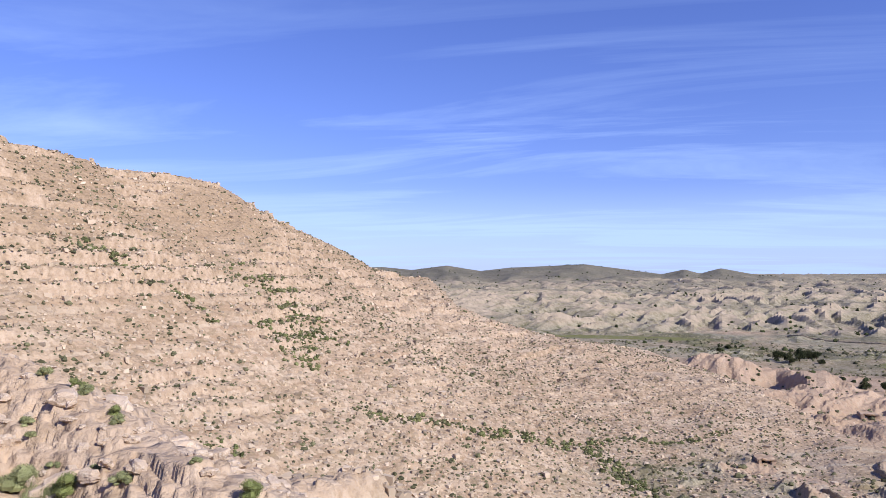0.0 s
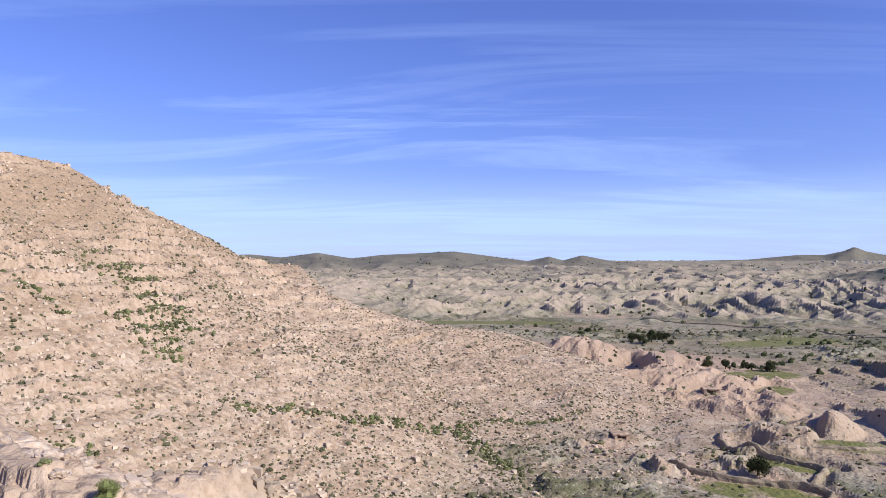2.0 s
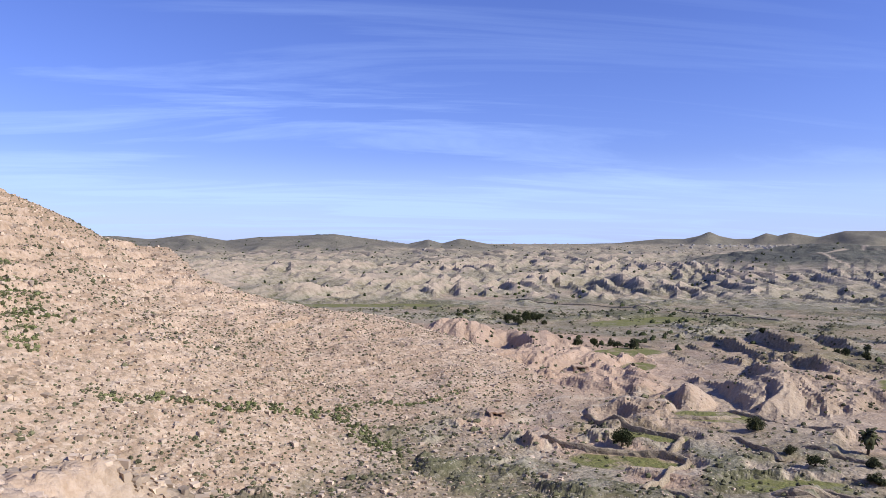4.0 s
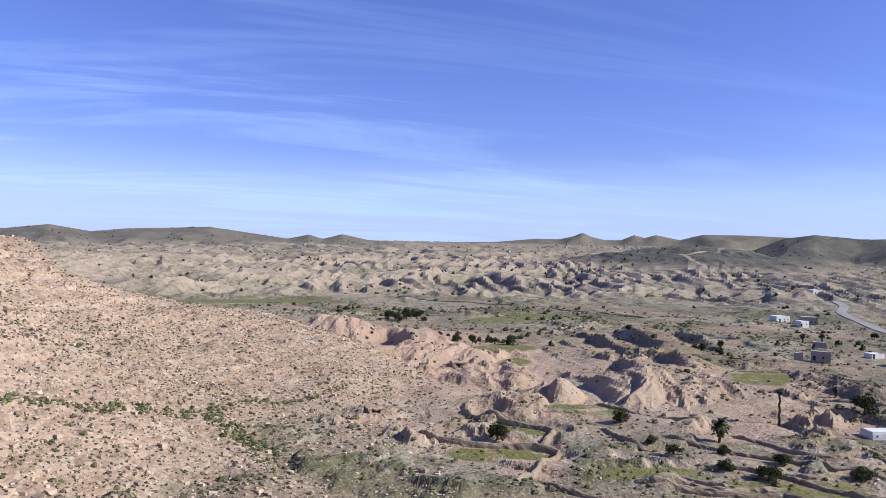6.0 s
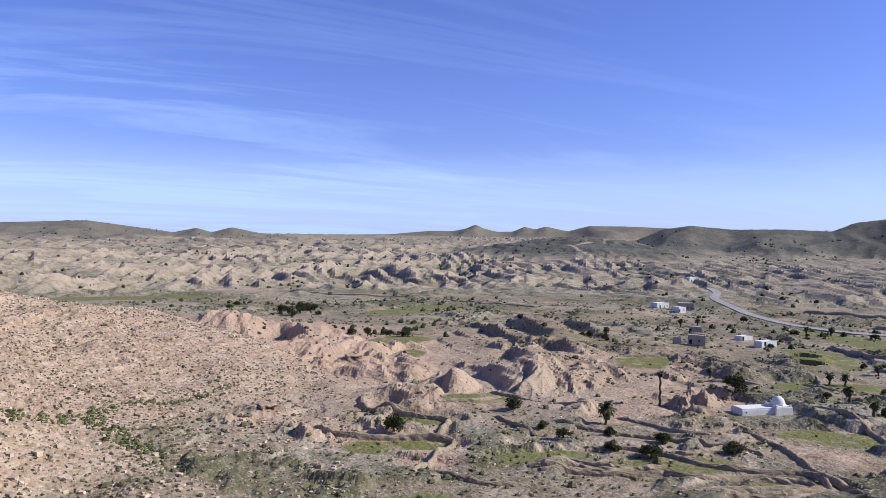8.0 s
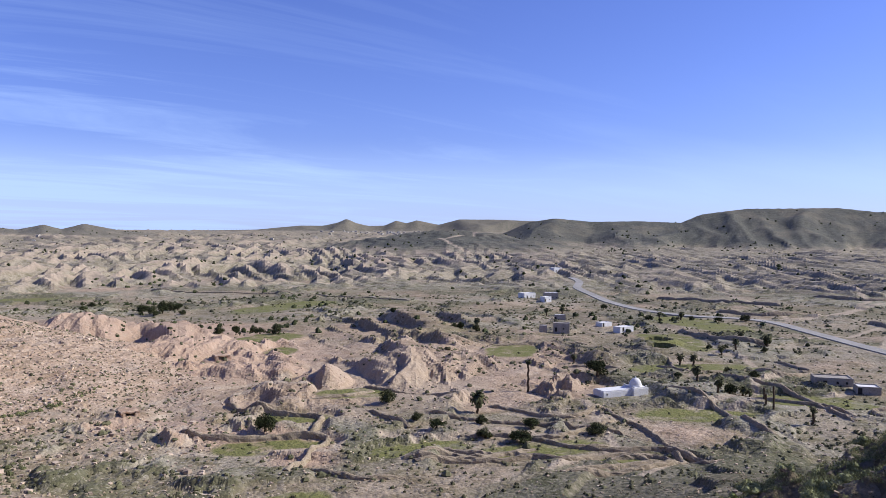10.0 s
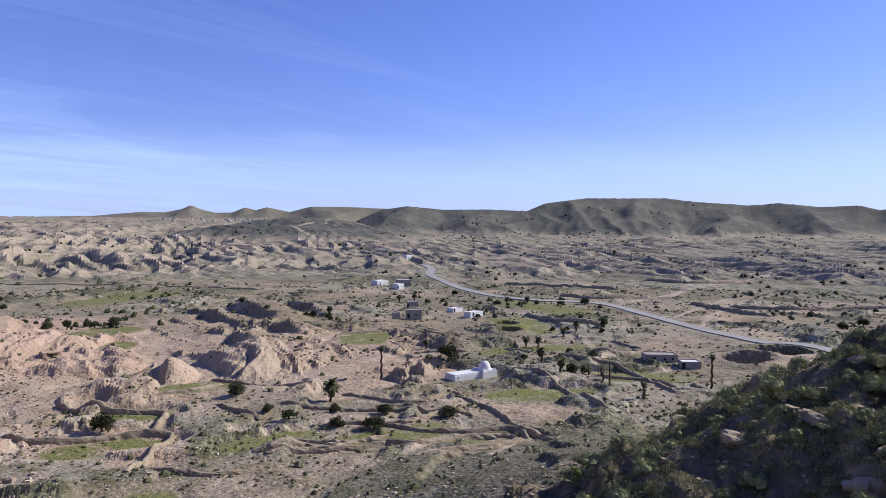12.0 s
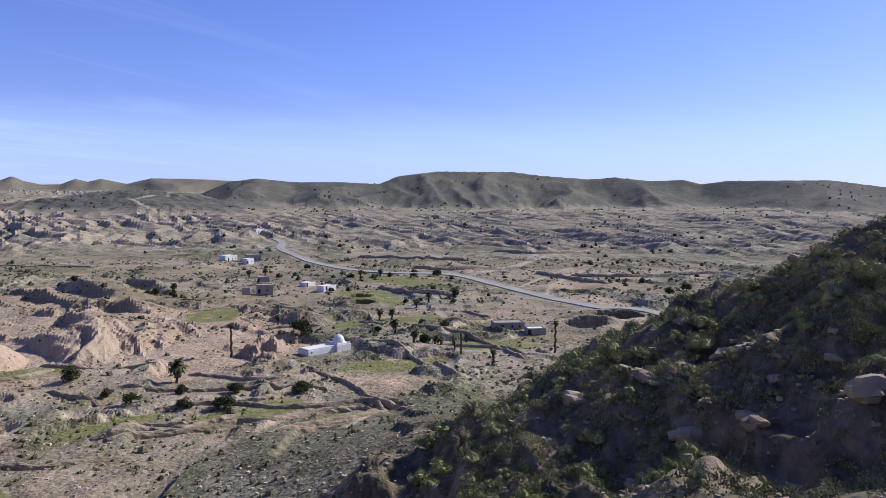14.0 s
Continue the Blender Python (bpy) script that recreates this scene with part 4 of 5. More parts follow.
# ---- cave dwellings and the water basin ----
def cave_entrance(x, y, wide):
    z = height(x, y)
    base = new("cave_entrance")
    tagged(base, "dark square cave opening dug into a bare earth bank", "cave entrance", "cave entrances")
    base.matrix_world = pose(x, y, z - 0.8, 0, 0, -math.degrees(math.atan2(x, y)) + 12)
    h = wide * 0.95
    part("jamb", box_bm(-wide * 0.95, 0, -1, -wide / 2, 4.5, h, 0.2, 3, 0.3, 1), CAVE_EARTH, base)
    part("jamb", box_bm(wide / 2, 0, -1, wide * 1.0, 4.5, h, 0.2, 3, 0.3, 2), CAVE_EARTH, base)
    part("lintel", box_bm(-wide * 1.0, 0.1, h - 0.15, wide * 1.0, 4.5, h + 0.2, 0.15, 3, 0.35, 3), CAVE_EARTH, base)
    part("back_wall", box_bm(-wide / 2 - 0.1, 4.0, -1, wide / 2 + 0.1, 4.4, h), CAVE_EARTH, base)


cave_entrance(76, 155, 1.9)
cave_entrance(128, 201, 2.4)


def water_basin(x, y):
    z = height(x, y) + 0.2
    base = new("water_basin")
    tagged(base, "round pale concrete irrigation basin full of still water", "basin")
    base.matrix_world = pose(x, y, z)
    bm = bmesh.new()
    ring = []
    for k in range(40):
        a = 2 * math.pi * k / 40
        ring.append([bm.verts.new((r * math.cos(a), r * math.sin(a), h)) for r, h in ((4.2, -1.5), (4.2, 0.8), (3.9, 0.8), (3.9, -1.0))])
    for k in range(40):
        p, q = ring[k], ring[(k + 1) % 40]
        for j in range(3):
            bm.faces.new((p[j], q[j], q[j + 1], p[j + 1]))
    part("rim", bm, PALE_WALL, base)
    bm = bmesh.new()
    bmesh.ops.create_circle(bm, cap_ends=True, segments=40, radius=3.92)
    bmesh.ops.translate(bm, vec=(0, 0, 0.5), verts=bm.verts)
    part("water", bm, WATER, base)


water_basin(397, -23)


# ---- trees ----
def tube(points, radii, sides=7):
    verts, faces = [], []
    for i, (p, r) in enumerate(zip(points, radii)):
        d = (Vector(points[min(i + 1, len(points) - 1)]) - Vector(points[max(i - 1, 0)])).normalized()
        a = d.orthogonal().normalized()
        b = d.cross(a)
        verts += [Vector(p) + (a * math.cos(6.2832 * k / sides) + b * math.sin(6.2832 * k / sides)) * r for k in range(sides)]
    for i in range(len(points) - 1):
        for k in range(sides):
            q = (k + 1) % sides
            faces.append((i * sides + k, i * sides + q, (i + 1) * sides + q, (i + 1) * sides + k))
    return verts, faces


def leaf_quads(centres, sizes, rs, upright=0.0):
    """Small folded leaf tufts, one at each centre."""
    n = len(centres)
    a = rs.normal(size=(n, 3))
    a[:, 2] += upright
    a /= np.linalg.norm(a, axis=1, keepdims=True)
    b = np.cross(a, rs.normal(size=(n, 3)))
    b /= np.linalg.norm(b, axis=1, keepdims=True)
    c = np.cross(a, b)
    s = sizes[:, None]
    v = np.stack([centres - a * s, centres + b * s * 0.45 + c * s * 0.12, centres + a * s, centres - b * s * 0.45 + c * s * 0.12], 1)
    return v.reshape(-1, 3), np.arange(n * 4).reshape(n, 4)


def tree_model(seed, leaves):
    """A spreading tree 5 m wide and 4.4 m high."""
    rng, rs = random.Random(seed), np.random.RandomState(seed)
    base = new("tree")
    verts, faces = tube([(0, 0, -0.5), (0.08, 0.05, 0.4), (0.0, 0.1, 1.0), (0.1, 0.0, 1.7)], (0.36, 0.26, 0.22, 0.17))
    lobes = []
    for k in range(12):
        a, r = k * 2.4 + rng.random(), rng.uniform(0.7, 1.65) if k else 0.1
        tip = Vector((r * math.cos(a), r * math.sin(a), rng.uniform(0.75, 2.5) if k else 2.9))
        lobes.append((tip, rng.uniform(0.75, 1.15)))
        v, f = tube([(0.05, 0.05, 1.1), tip * 0.55 + Vector((0, 0, 0.5)), tip], (0.14, 0.08, 0.03), 5)
        faces += [tuple(i + len(verts) for i in q) for q in f]
        verts += v
    part_mesh("trunk", mesh_of("trunk", verts, faces, BARK, True), base)
    pts = []
    for tip, r in lobes:
        n = int(270 * r * r)
        d = rs.normal(size=(n, 3))
        d /= np.linalg.norm(d, axis=1, keepdims=True)
        d *= (r * rs.uniform(0.45, 1.08, n) * np.array(1 + 0.2 * np.sin(5 * d[:, 0] + seed)))[:, None]
        d[:, 2] *= 0.8
        pts.append(np.array(tip) + d)
    pts = np.concatenate(pts)
    v, f = leaf_quads(pts, rs.uniform(0.10, 0.24, len(pts)), rs)
    part_mesh("crown", raw_mesh("crown", v, f, leaves), base)
    return base


def palm_model(seed, tall, spread, shaggy):
    rng = random.Random(seed)
    base = new("date_palm")
    bend = rng.uniform(-0.3, 0.3)
    n = max(6, int(tall / 0.35))
    pts = [(bend * (i / n) ** 2, 0.1 * math.sin(i), -0.5 + (tall + 0.5) * i / n) for i in range(n + 1)]
    verts, faces = tube(pts, [0.30 - 0.08 * i / n + (0.05 if i % 2 else 0) for i in range(n + 1)], 8)
    part_mesh("trunk", mesh_of("trunk", verts, faces, PALM_BARK), base)
    verts, faces = [], []
    top = Vector(pts[-1])
    count = 34 + (16 if shaggy else 0)
    for k in range(count):
        a = k * 2.39996 + rng.uniform(-0.2, 0.2)
        lift = rng.uniform(-0.5, 1.25) if k < 34 else rng.uniform(-1.4, -0.8)
        long = spread * rng.uniform(0.8, 1.1)
        out, side = Vector((math.cos(a), math.sin(a), 0)), Vector((-math.sin(a), math.cos(a), 0))
        p, way = top.copy(), (out * math.cos(lift) + Vector((0, 0, 1)) * math.sin(lift))
        last = None
        for j in range(8):
            w = spread * 0.17 * math.sin(math.pi * (j + 0.6) / 8.4) + 0.03
            row = []
            for s in (-1, 0, 1):
                q = p + side * w * s + Vector((0, 0, -abs(s) * w * 0.45))
                row.append(len(verts))
                verts.append(q)
            if last and (j + k) % 7:
                faces += [(last[0], last[1], row[1], row[0]), (last[1], last[2], row[2], row[1])]
            last = row
            p = p + way * long / 8
            way = (way + Vector((0, 0, -0.20 - 0.04 * j))).normalized()
    part_mesh("crown", mesh_of("crown", verts, faces, FROND), base, "drooping feathery fronds")
    return base


def plant(model, x, y, sx, sz, turn, sink=0.1):
    ob = copy_thing(model, Matrix.Identity(4))
    ob.matrix_world = pose(x, y, height(x, y) - sink, 0, 0, turn) @ Matrix.Diagonal((sx, sx, sz, 1))
    return ob


def discard(model):
    for o in list(model.children_recursive) + [model]:
        bpy.data.objects.remove(o)


TREES = [(90.2, 126.1, 5.5, 4.7), (124.6, 125.0, 4.9, 3.4), (182.9, 101.1, 7, 6.1), (116.5, 108.2, 2.9, 2.4), (115.3, 101.3, 4.2, 2.4), (124.8, 96.8, 3.1, 2.4),
         (130.2, 87.7, 4.3, 2.6), (117.8, 90.4, 4.1, 2.5), (120.0, 83.2, 5.6, 3.4), (135.2, 74.9, 5.2, 3), (186.2, 65.9, 4.2, 4.2), (208.5, 67.0, 3.7, 2.3)]
MORE_TREES = [(238.1, 196.1, 4.3, 3.8), (241.5, 190.3, 3.8, 3.8), (276.3, 84.7, 3.5, 4), (352, 118, 5.7, 4), (360.7, 196.0, 4.4, 3.8), (167.8, 266.0, 4.8, 3.9), (172.3, 260.7, 4.3, 5.3),
              (182.1, 263.1, 3.4, 4.4), (178.6, 253.4, 5.2, 3.3), (182.9, 248.4, 5.2, 5.2), (178.7, 351.7, 7.3, 6), (178.3, 339.5, 6.5, 6.5), (184.5, 342.5, 6.6, 7.7), (196.0, 356.1, 6.2, 5.6)]
FAR_TREES = [(199.7, 355.2, 6.2, 5), (190.9, 334.9, 4.1, 3), (170.1, 388.4, 4.5, 3.2), (163.1, 383.8, 3.8, 2.6), (171.3, 286.2, 3.1, 2), (218.5, 78.0, 3.2, 2.5), (325, 153, 4.9, 3.3),
             (341.3, 139.0, 3.2, 2.6), (341.4, 126.1, 5, 3.3), (261.7, 81.1, 2.9, 2.5), (260.1, 93.8, 2.5, 2.1), (261.5, 100.0, 2.6, 2.1), (196.4, 83.7, 2.6, 2.3), (329.5, 4.7, 5, 4), (342.0, -2.2, 5.2, 4.2)]
models = [tree_model(3, CAROB), tree_model(8, LEAF), tree_model(15, CAROB), tree_model(21, LEAF)]
for i, (x, y, w, h) in enumerate(TREES + MORE_TREES + FAR_TREES):
    ob = plant(models[i % 4], x, y, w / 5.0, h / 4.3, i * 67)
    tagged(ob, "round dark green olive tree on a field terrace" if i % 4 in (1, 3) else "dense dark evergreen tree with a broad crown", "tree", "trees in the valley")
for m in models:
    discard(m)

PALMS = [(223.3, 94.5, 4.2), (224.9, 90.8, 4.4), (196.5, 78.2, 4.6), (260.8, 90.4, 4.9), (275.8, 84.7, 5.2), (187.7, 63.1, 4.2), (181.0, 66.9, 4.4), (188.1, 61.7, 3.6), (206.4, 122.5, 3.4),
         (250.0, 196.6, 5.2), (252, 92, 4.0), (330, 150, 5), (338, 143, 4.5), (310, 200, 5), (282, 96, 4.6), (318, 196, 5.4)]
models = [palm_model(2, 3.0, 2.1, True), palm_model(5, 2.8, 1.9, False)]
for i, (x, y, h) in enumerate(PALMS):
    tagged(plant(models[i % 2], x, y, h / 4.3, h / 4.2, i * 50), "date palm with drooping dusty green fronds", "palm", "date palms in the valley")
for m in models:
    discard(m)
for spec, (x, y), words in (((11, 4.0, 3.2, True), (133.8, 104.9), "broad shaggy date palm with long drooping fronds"), ((12, 8.4, 1.3, True), (194.0, 31.5), "tall slender date palm with a small ragged crown"),
                            ((13, 8.2, 1.3, False), (160.9, 109.3), "tall thin date palm with a small crown"), ((14, 3.6, 1.2, True), (174.6, 43.6), "stout palm hung with dead brown fronds")):
    m = palm_model(*spec)
    tagged(plant(m, x, y, 1, 1, 20), words, "palm")
    discard(m)
for x, y, h in ((183.4, 56.7, 2.6), (178.3, 53.0, 5.4), (182.6, 56.0, 2.4)):
    v, f = tube([(0, 0, -0.4), (0.05, 0, h * 0.5), (0.0, 0.06, h)], (0.26, 0.22, 0.2), 9)
    f.append(tuple(range(18, 27)))
    ob = new("palm_trunk", mesh_of("palm_trunk", v, f, PALM_BARK))
    ob.matrix_world = pose(x, y, height(x, y))
    tagged(ob, "bare brown trunk of a dead palm", "palm trunk", "dead palm trunks")


# ---- shrubs and stones ----
def polar_points(rs, n, b0, b1, d0, d1, power=1.0):
    b = np.radians(rs.uniform(b0, b1, n))
    d = d0 + (d1 - d0) * rs.uniform(0, 1, n) ** power
    return d * np.sin(b), d * np.cos(b)


def dome_points():
    """A coarse dome: a tip, two rings and a foot."""
    pts = [(0, 0, 1.0)]
    for r, h, n in ((0.62, 0.74, 5), (1.0, 0.22, 6), (0.8, -0.25, 6)):
        pts += [(r * math.cos(6.2832 * (k + 0.5 * (n == 6)) / n), r * math.sin(6.2832 * (k + 0.5 * (n == 6)) / n), h) for k in range(n)]
    tri = [(0, 1 + k, 1 + (k + 1) % 5) for k in range(5)]
    tri += [(1 + k, 6 + k, 1 + (k + 1) % 5) for k in range(5)] + [(1 + (k + 1) % 5, 6 + k, 7 + k) for k in range(5)] + [(1, 11, 6)]
    tri += [q for k in range(6) for q in ((6 + k, 12 + k, 6 + (k + 1) % 6), (6 + (k + 1) % 6, 12 + k, 12 + (k + 1) % 6))]
    return np.array(pts), np.array(tri)


def shrub_stuff(name, label, x, y, z, size, seed, mat, tufts=8, flat=0.62):
    """Low rounded shrubs: uneven domes bristling with leaf tufts."""
    rs = np.random.RandomState(seed)
    n = len(x)
    at = np.stack([x, y, z], 1)
    pts, tri = dome_points()
    v = pts[None] * (1 + rs.uniform(-0.32, 0.32, (n, len(pts), 1))) * (size[:, None, None] * 0.44)
    v = v * rs.uniform(0.75, 1.2, (n, 1, 3)) * np.array([1, 1, flat * 1.5])
    core = (at[:, None, :] + v).reshape(-1, 3)
    core_f = (np.arange(n)[:, None, None] * len(pts) + tri[None]).reshape(-1, 3)
    d = rs.normal(size=(n, tufts, 3))
    d[:, :, 2] = np.abs(d[:, :, 2])
    d /= np.linalg.norm(d, axis=2, keepdims=True)
    d *= rs.uniform(0.40, 0.56, (n, tufts, 1)) * size[:, None, None]
    d[:, :, 2] *= flat * 1.5
    q, f = leaf_quads((at[:, None, :] + d).reshape(-1, 3), np.repeat(size, tufts) * rs.uniform(0.12, 0.24, n * tufts), rs)
    f = np.concatenate([f[:, :3], f[:, [0, 2, 3]]]) + len(core)
    return tagged(new(name, raw_mesh(name, np.concatenate([core, q]), np.concatenate([core_f, f]), mat)), label, "shrubs", kind="stuff")


def blade_stuff(name, label, x, y, z, size, seed, mat, blades):
    """Bushy shrubs made of narrow leaves alone."""
    rs = np.random.RandomState(seed)
    n = len(x)
    d = rs.normal(size=(n, blades, 3))
    d[:, :, 2] = np.abs(d[:, :, 2]) + 0.05
    d /= np.linalg.norm(d, axis=2, keepdims=True)
    lobe = 1 + 0.25 * np.sin(6 * d[:, :, :1] + rs.uniform(0, 6, (n, 1, 1))) * np.cos(5 * d[:, :, 1:2])
    c = d * rs.uniform(0.22, 0.46, (n, blades, 1)) * lobe
    way = d + np.array([0, 0, 0.5]) + rs.normal(size=d.shape) * 0.4
    way /= np.linalg.norm(way, axis=2, keepdims=True)
    side = np.cross(way, rs.normal(size=d.shape))
    side /= np.linalg.norm(side, axis=2, keepdims=True)
    long = rs.uniform(0.07, 0.14, (n, blades, 1))
    s = size[:, None, None]
    at = np.stack([x, y, z], 1)[:, None, :]
    v = np.stack([at + s * (c - side * long * 0.36), at + s * (c + side * long * 0.36), at + s * (c + way * long)], 2)
    return tagged(new(name, raw_mesh(name, v.reshape(-1, 3), np.arange(n * blades * 3).reshape(-1, 3), mat)), label, "shrubs", kind="stuff")


def stone_stuff(name, label, x, y, z, size, seed, mat):
    rs = np.random.RandomState(seed)
    n = len(x)
    cube = np.array([[a, b, c] for a in (-1, 1) for b in (-1, 1) for c in (-1, 1)], float) * 0.5
    v = cube[None] * (1 + rs.uniform(-0.45, 0.25, (n, 8, 3)))
    v = v * (size[:, None] * rs.uniform(0.6, 1.2, (n, 3)) * np.array([1, 1, 0.7]))[:, None, :]
    a = rs.uniform(0, 6.28, n)
    c, s = np.cos(a)[:, None], np.sin(a)[:, None]
    v = np.stack([v[:, :, 0] * c - v[:, :, 1] * s, v[:, :, 0] * s + v[:, :, 1] * c, v[:, :, 2]], 2)
    v = v + np.stack([x, y, z + size * 0.12], 1)[:, None, :]
    f = np.array([[0, 1, 3, 2], [4, 6, 7, 5], [0, 4, 5, 1], [2, 3, 7, 6], [0, 2, 6, 4], [1, 5, 7, 3]])
    f = (np.arange(n)[:, None, None] * 8 + f[None]).reshape(-1, 4)
    return tagged(new(name, raw_mesh(name, v.reshape(-1, 3), f, mat)), label, "stones", kind="stuff")


# lines along which shrubs crowd on the big hill: a gully, a hollow, ledges
HILL_LINES = [([(-62.6, 145.1), (-57.6, 146.1), (-51.9, 145.5)], 2.4), ([(-51.9, 145.5), (-46.6, 145.7), (-41.5, 145.2), (-38.3, 144.0)], 1.2),
              ([(-32.2, 173.5), (-26.3, 170.0), (-21.4, 161.6), (-24.7, 152.5)], 6.5),
              ([(-8.8, 138.2), (3.9, 143.4), (13.8, 144.3), (25.9, 149.8), (46.3, 169.3), (63.2, 172.3), (83.2, 183.5)], 1.5),
              ([(39.9, 159.6), (41.6, 144.1), (46.5, 138.9)], 4), ([(-49.7, 105.4), (-46.4, 108.5), (-41.9, 107.1)], 2.0), ([(-29.6, 111.6), (-25.5, 111.6)], 1.2)]


def hill_cover():
    rs = np.random.RandomState(31)
    x, y = polar_points(rs, 60000, -36, 32, 70, 285)
    z, cov = ground_all(x, y)
    crowd = smooth(-0.5, 0.6, fbm(x, y, 40, 3, 131)) * 0.46 + 0.06
    for pts, wide in HILL_LINES:
        dist, _ = line_near(x, y, pts)
        crowd = crowd + 0.9 * smooth(wide, wide * 0.3, dist)
    keep = rs.uniform(0, 1, len(x)) < crowd * cov["hill"]
    x, y, z = x[keep], y[keep], z[keep]
    size = rs.uniform(0.30, 0.70, len(x)) * (1 + 0.9 * (rs.uniform(0, 1, len(x)) > 0.9))
    shrub_stuff("hill_shrubs", "low grey-green shrubs dotted over the rubble slope", x, y, z, size, 5, SHRUB, 4)
    x, y = polar_points(rs, 60000, -30, 30, 100, 200)
    near_line = np.min([line_near(x, y, pts)[0] / wide for pts, wide in HILL_LINES], axis=0)
    pick = np.nonzero(rs.uniform(0, 1, len(x)) < 0.3 * smooth(1.3, 0.1, near_line + 0.9 * fbm(x, y, 9, 2, 161)))[0]
    z, cov = ground_all(x[pick], y[pick])
    shrub_stuff("hill_bushes", "greener bushes crowding a gully and ledges of the hill", x[pick], y[pick], z, 0.4 + 1.0 * rs.uniform(0, 1, len(pick)) ** 1.6, 15, GREEN_SCRUB, 8, 0.7)
    x, y = polar_points(rs, 46000, -36, 32, 60, 285)
    z, cov = ground_all(x, y)
    keep = rs.uniform(0, 1, len(x)) < cov["hill"] * (0.40 + 0.5 * cov["stone"])
    x, y, z = x[keep], y[keep], z[keep]
    stone_stuff("hill_rubble", "pale angular limestone rubble on the slope", x, y, z, rs.uniform(0.22, 0.62, len(x)) + 0.8 * rs.uniform(0, 1, len(x)) ** 8, 6, STONE)


def valley_cover():
    rs = np.random.RandomState(41)
    x, y = polar_points(rs, 70000, 5, 106, 85, 480, 1.2)
    z, cov = ground_all(x, y)
    crowd = (smooth(-0.25, 0.45, fbm(x, y, 24, 3, 141)) * 0.42 + 0.06) * (1 - cov["pink"] * 0.8) * (1 - cov["path"]) * (1 - cov["near"]) * (1 - cov["hill"]) * (1 - 0.7 * cov["grass"])
    rd, _ = line_near(x, y, ROAD)
    keep = (rs.uniform(0, 1, len(x)) < crowd) & (rd > 6) & (np.hypot(x - 173, y - 88) > 10)
    x, y, z = x[keep], y[keep], z[keep]
    size = rs.uniform(0.35, 0.9, len(x)) * (1 + np.hypot(x, y) / 500) * (1 + 0.8 * (rs.uniform(0, 1, len(x)) > 0.93))
    shrub_stuff("valley_shrubs", "low grey-green scrub on the valley floor", x, y, z, size, 7, SHRUB, 4)
    x, y = polar_points(rs, 17000, -2, 106, 300, 2700, 1.25)
    z, cov = ground_all(x, y)
    crowd = smooth(0.0, 0.5, fbm(x, y, 110, 3, 142)) * 0.6 + 0.03
    rd, _ = line_near(x, y, ROAD)
    keep = (rs.uniform(0, 1, len(x)) < crowd) & (rd > 8)
    x, y, z = x[keep], y[keep], z[keep]
    shrub_stuff("far_scrub", "scattered dark bushes and small trees far off", x, y, z, rs.uniform(1.2, 3.2, len(x)) * (1 + np.hypot(x, y) / 2600), 8, CAROB, 6, 0.8)
    x, y = polar_points(rs, 22000, 8, 106, 85, 300, 1.2)
    z, cov = ground_all(x, y)
    keep = rs.uniform(0, 1, len(x)) < (0.35 + 0.4 * fbm(x, y, 18, 2, 143)) * (1 - cov["grass"]) * (1 - cov["near"]) * (1 - cov["hill"])
    x, y, z = x[keep], y[keep], z[keep]
    stone_stuff("valley_stones", "pale stones strewn over the valley floor", x, y, z, rs.uniform(0.18, 0.5, len(x)), 9, STONE)


def shrub_model(seed, mat, blades, upright):
    """A bush 1 m wide and 0.8 m high: rounded clumps of many narrow leaves over a dark woody core."""
    rs = np.random.RandomState(seed)
    clumps = rs.normal(size=(9, 3)) * np.array([0.2, 0.2, 0.1]) + np.array([0, 0, 0.26])
    which = rs.randint(0, 9, blades)
    d = rs.normal(size=(blades, 3))
    d[:, 2] = np.abs(d[:, 2]) * 0.9 + d[:, 2] * 0.1
    d /= np.linalg.norm(d, axis=1, keepdims=True)
    c = clumps[which] + d * rs.uniform(0.17, 0.25, (blades, 1))
    c[:, 2] = np.maximum(c[:, 2], 0.02)
    way = d + np.array([0, 0, upright]) + rs.normal(size=(blades, 3)) * 0.35
    way /= np.linalg.norm(way, axis=1, keepdims=True)
    side = np.cross(way, rs.normal(size=(blades, 3)))
    side /= np.linalg.norm(side, axis=1, keepdims=True)
    long = rs.uniform(0.03, 0.07, (blades, 1)) * (1500 / blades) ** 0.5
    v = np.stack([c - side * long * 0.22, c + side * long * 0.22, c + way * long * 1.3], 1).reshape(-1, 3)
    f = np.arange(blades * 3).reshape(-1, 3)
    pts, tri = dome_points()
    for k in clumps:
        f = np.concatenate([f, tri + len(v)])
        v = np.concatenate([v, pts * (0.185 + 0.02 * rs.normal(size=(len(pts), 1))) + k])
    return raw_mesh("shrub", v, f, mat)


SPUR_SHRUBS = [(-15.3, 30.4, 2.0, 0), (-14.3, 30.0, 1.7, 1), (-13.5, 29.7, 1.5, 2), (-11.0, 29.0, 0.8, 0), (-5.7, 26.8, 1.2, 2), (-5.1, 26.5, 0.9, 2), (-17.1, 33.7, 0.7, 0), (-17.6, 36.6, 0.8, 1),
               (-13.5, 34.5, 1.0, 2), (-12.9, 34.0, 0.8, 0), (-14.6, 31.4, 0.6, 3), (-15.3, 35.9, 0.9, 1), (-16.0, 36.4, 0.8, 2), (-8.0, 28.2, 0.5, 1), (-12.4, 30.5, 0.5, 0), (-16.4, 33.0, 0.5, 3)]


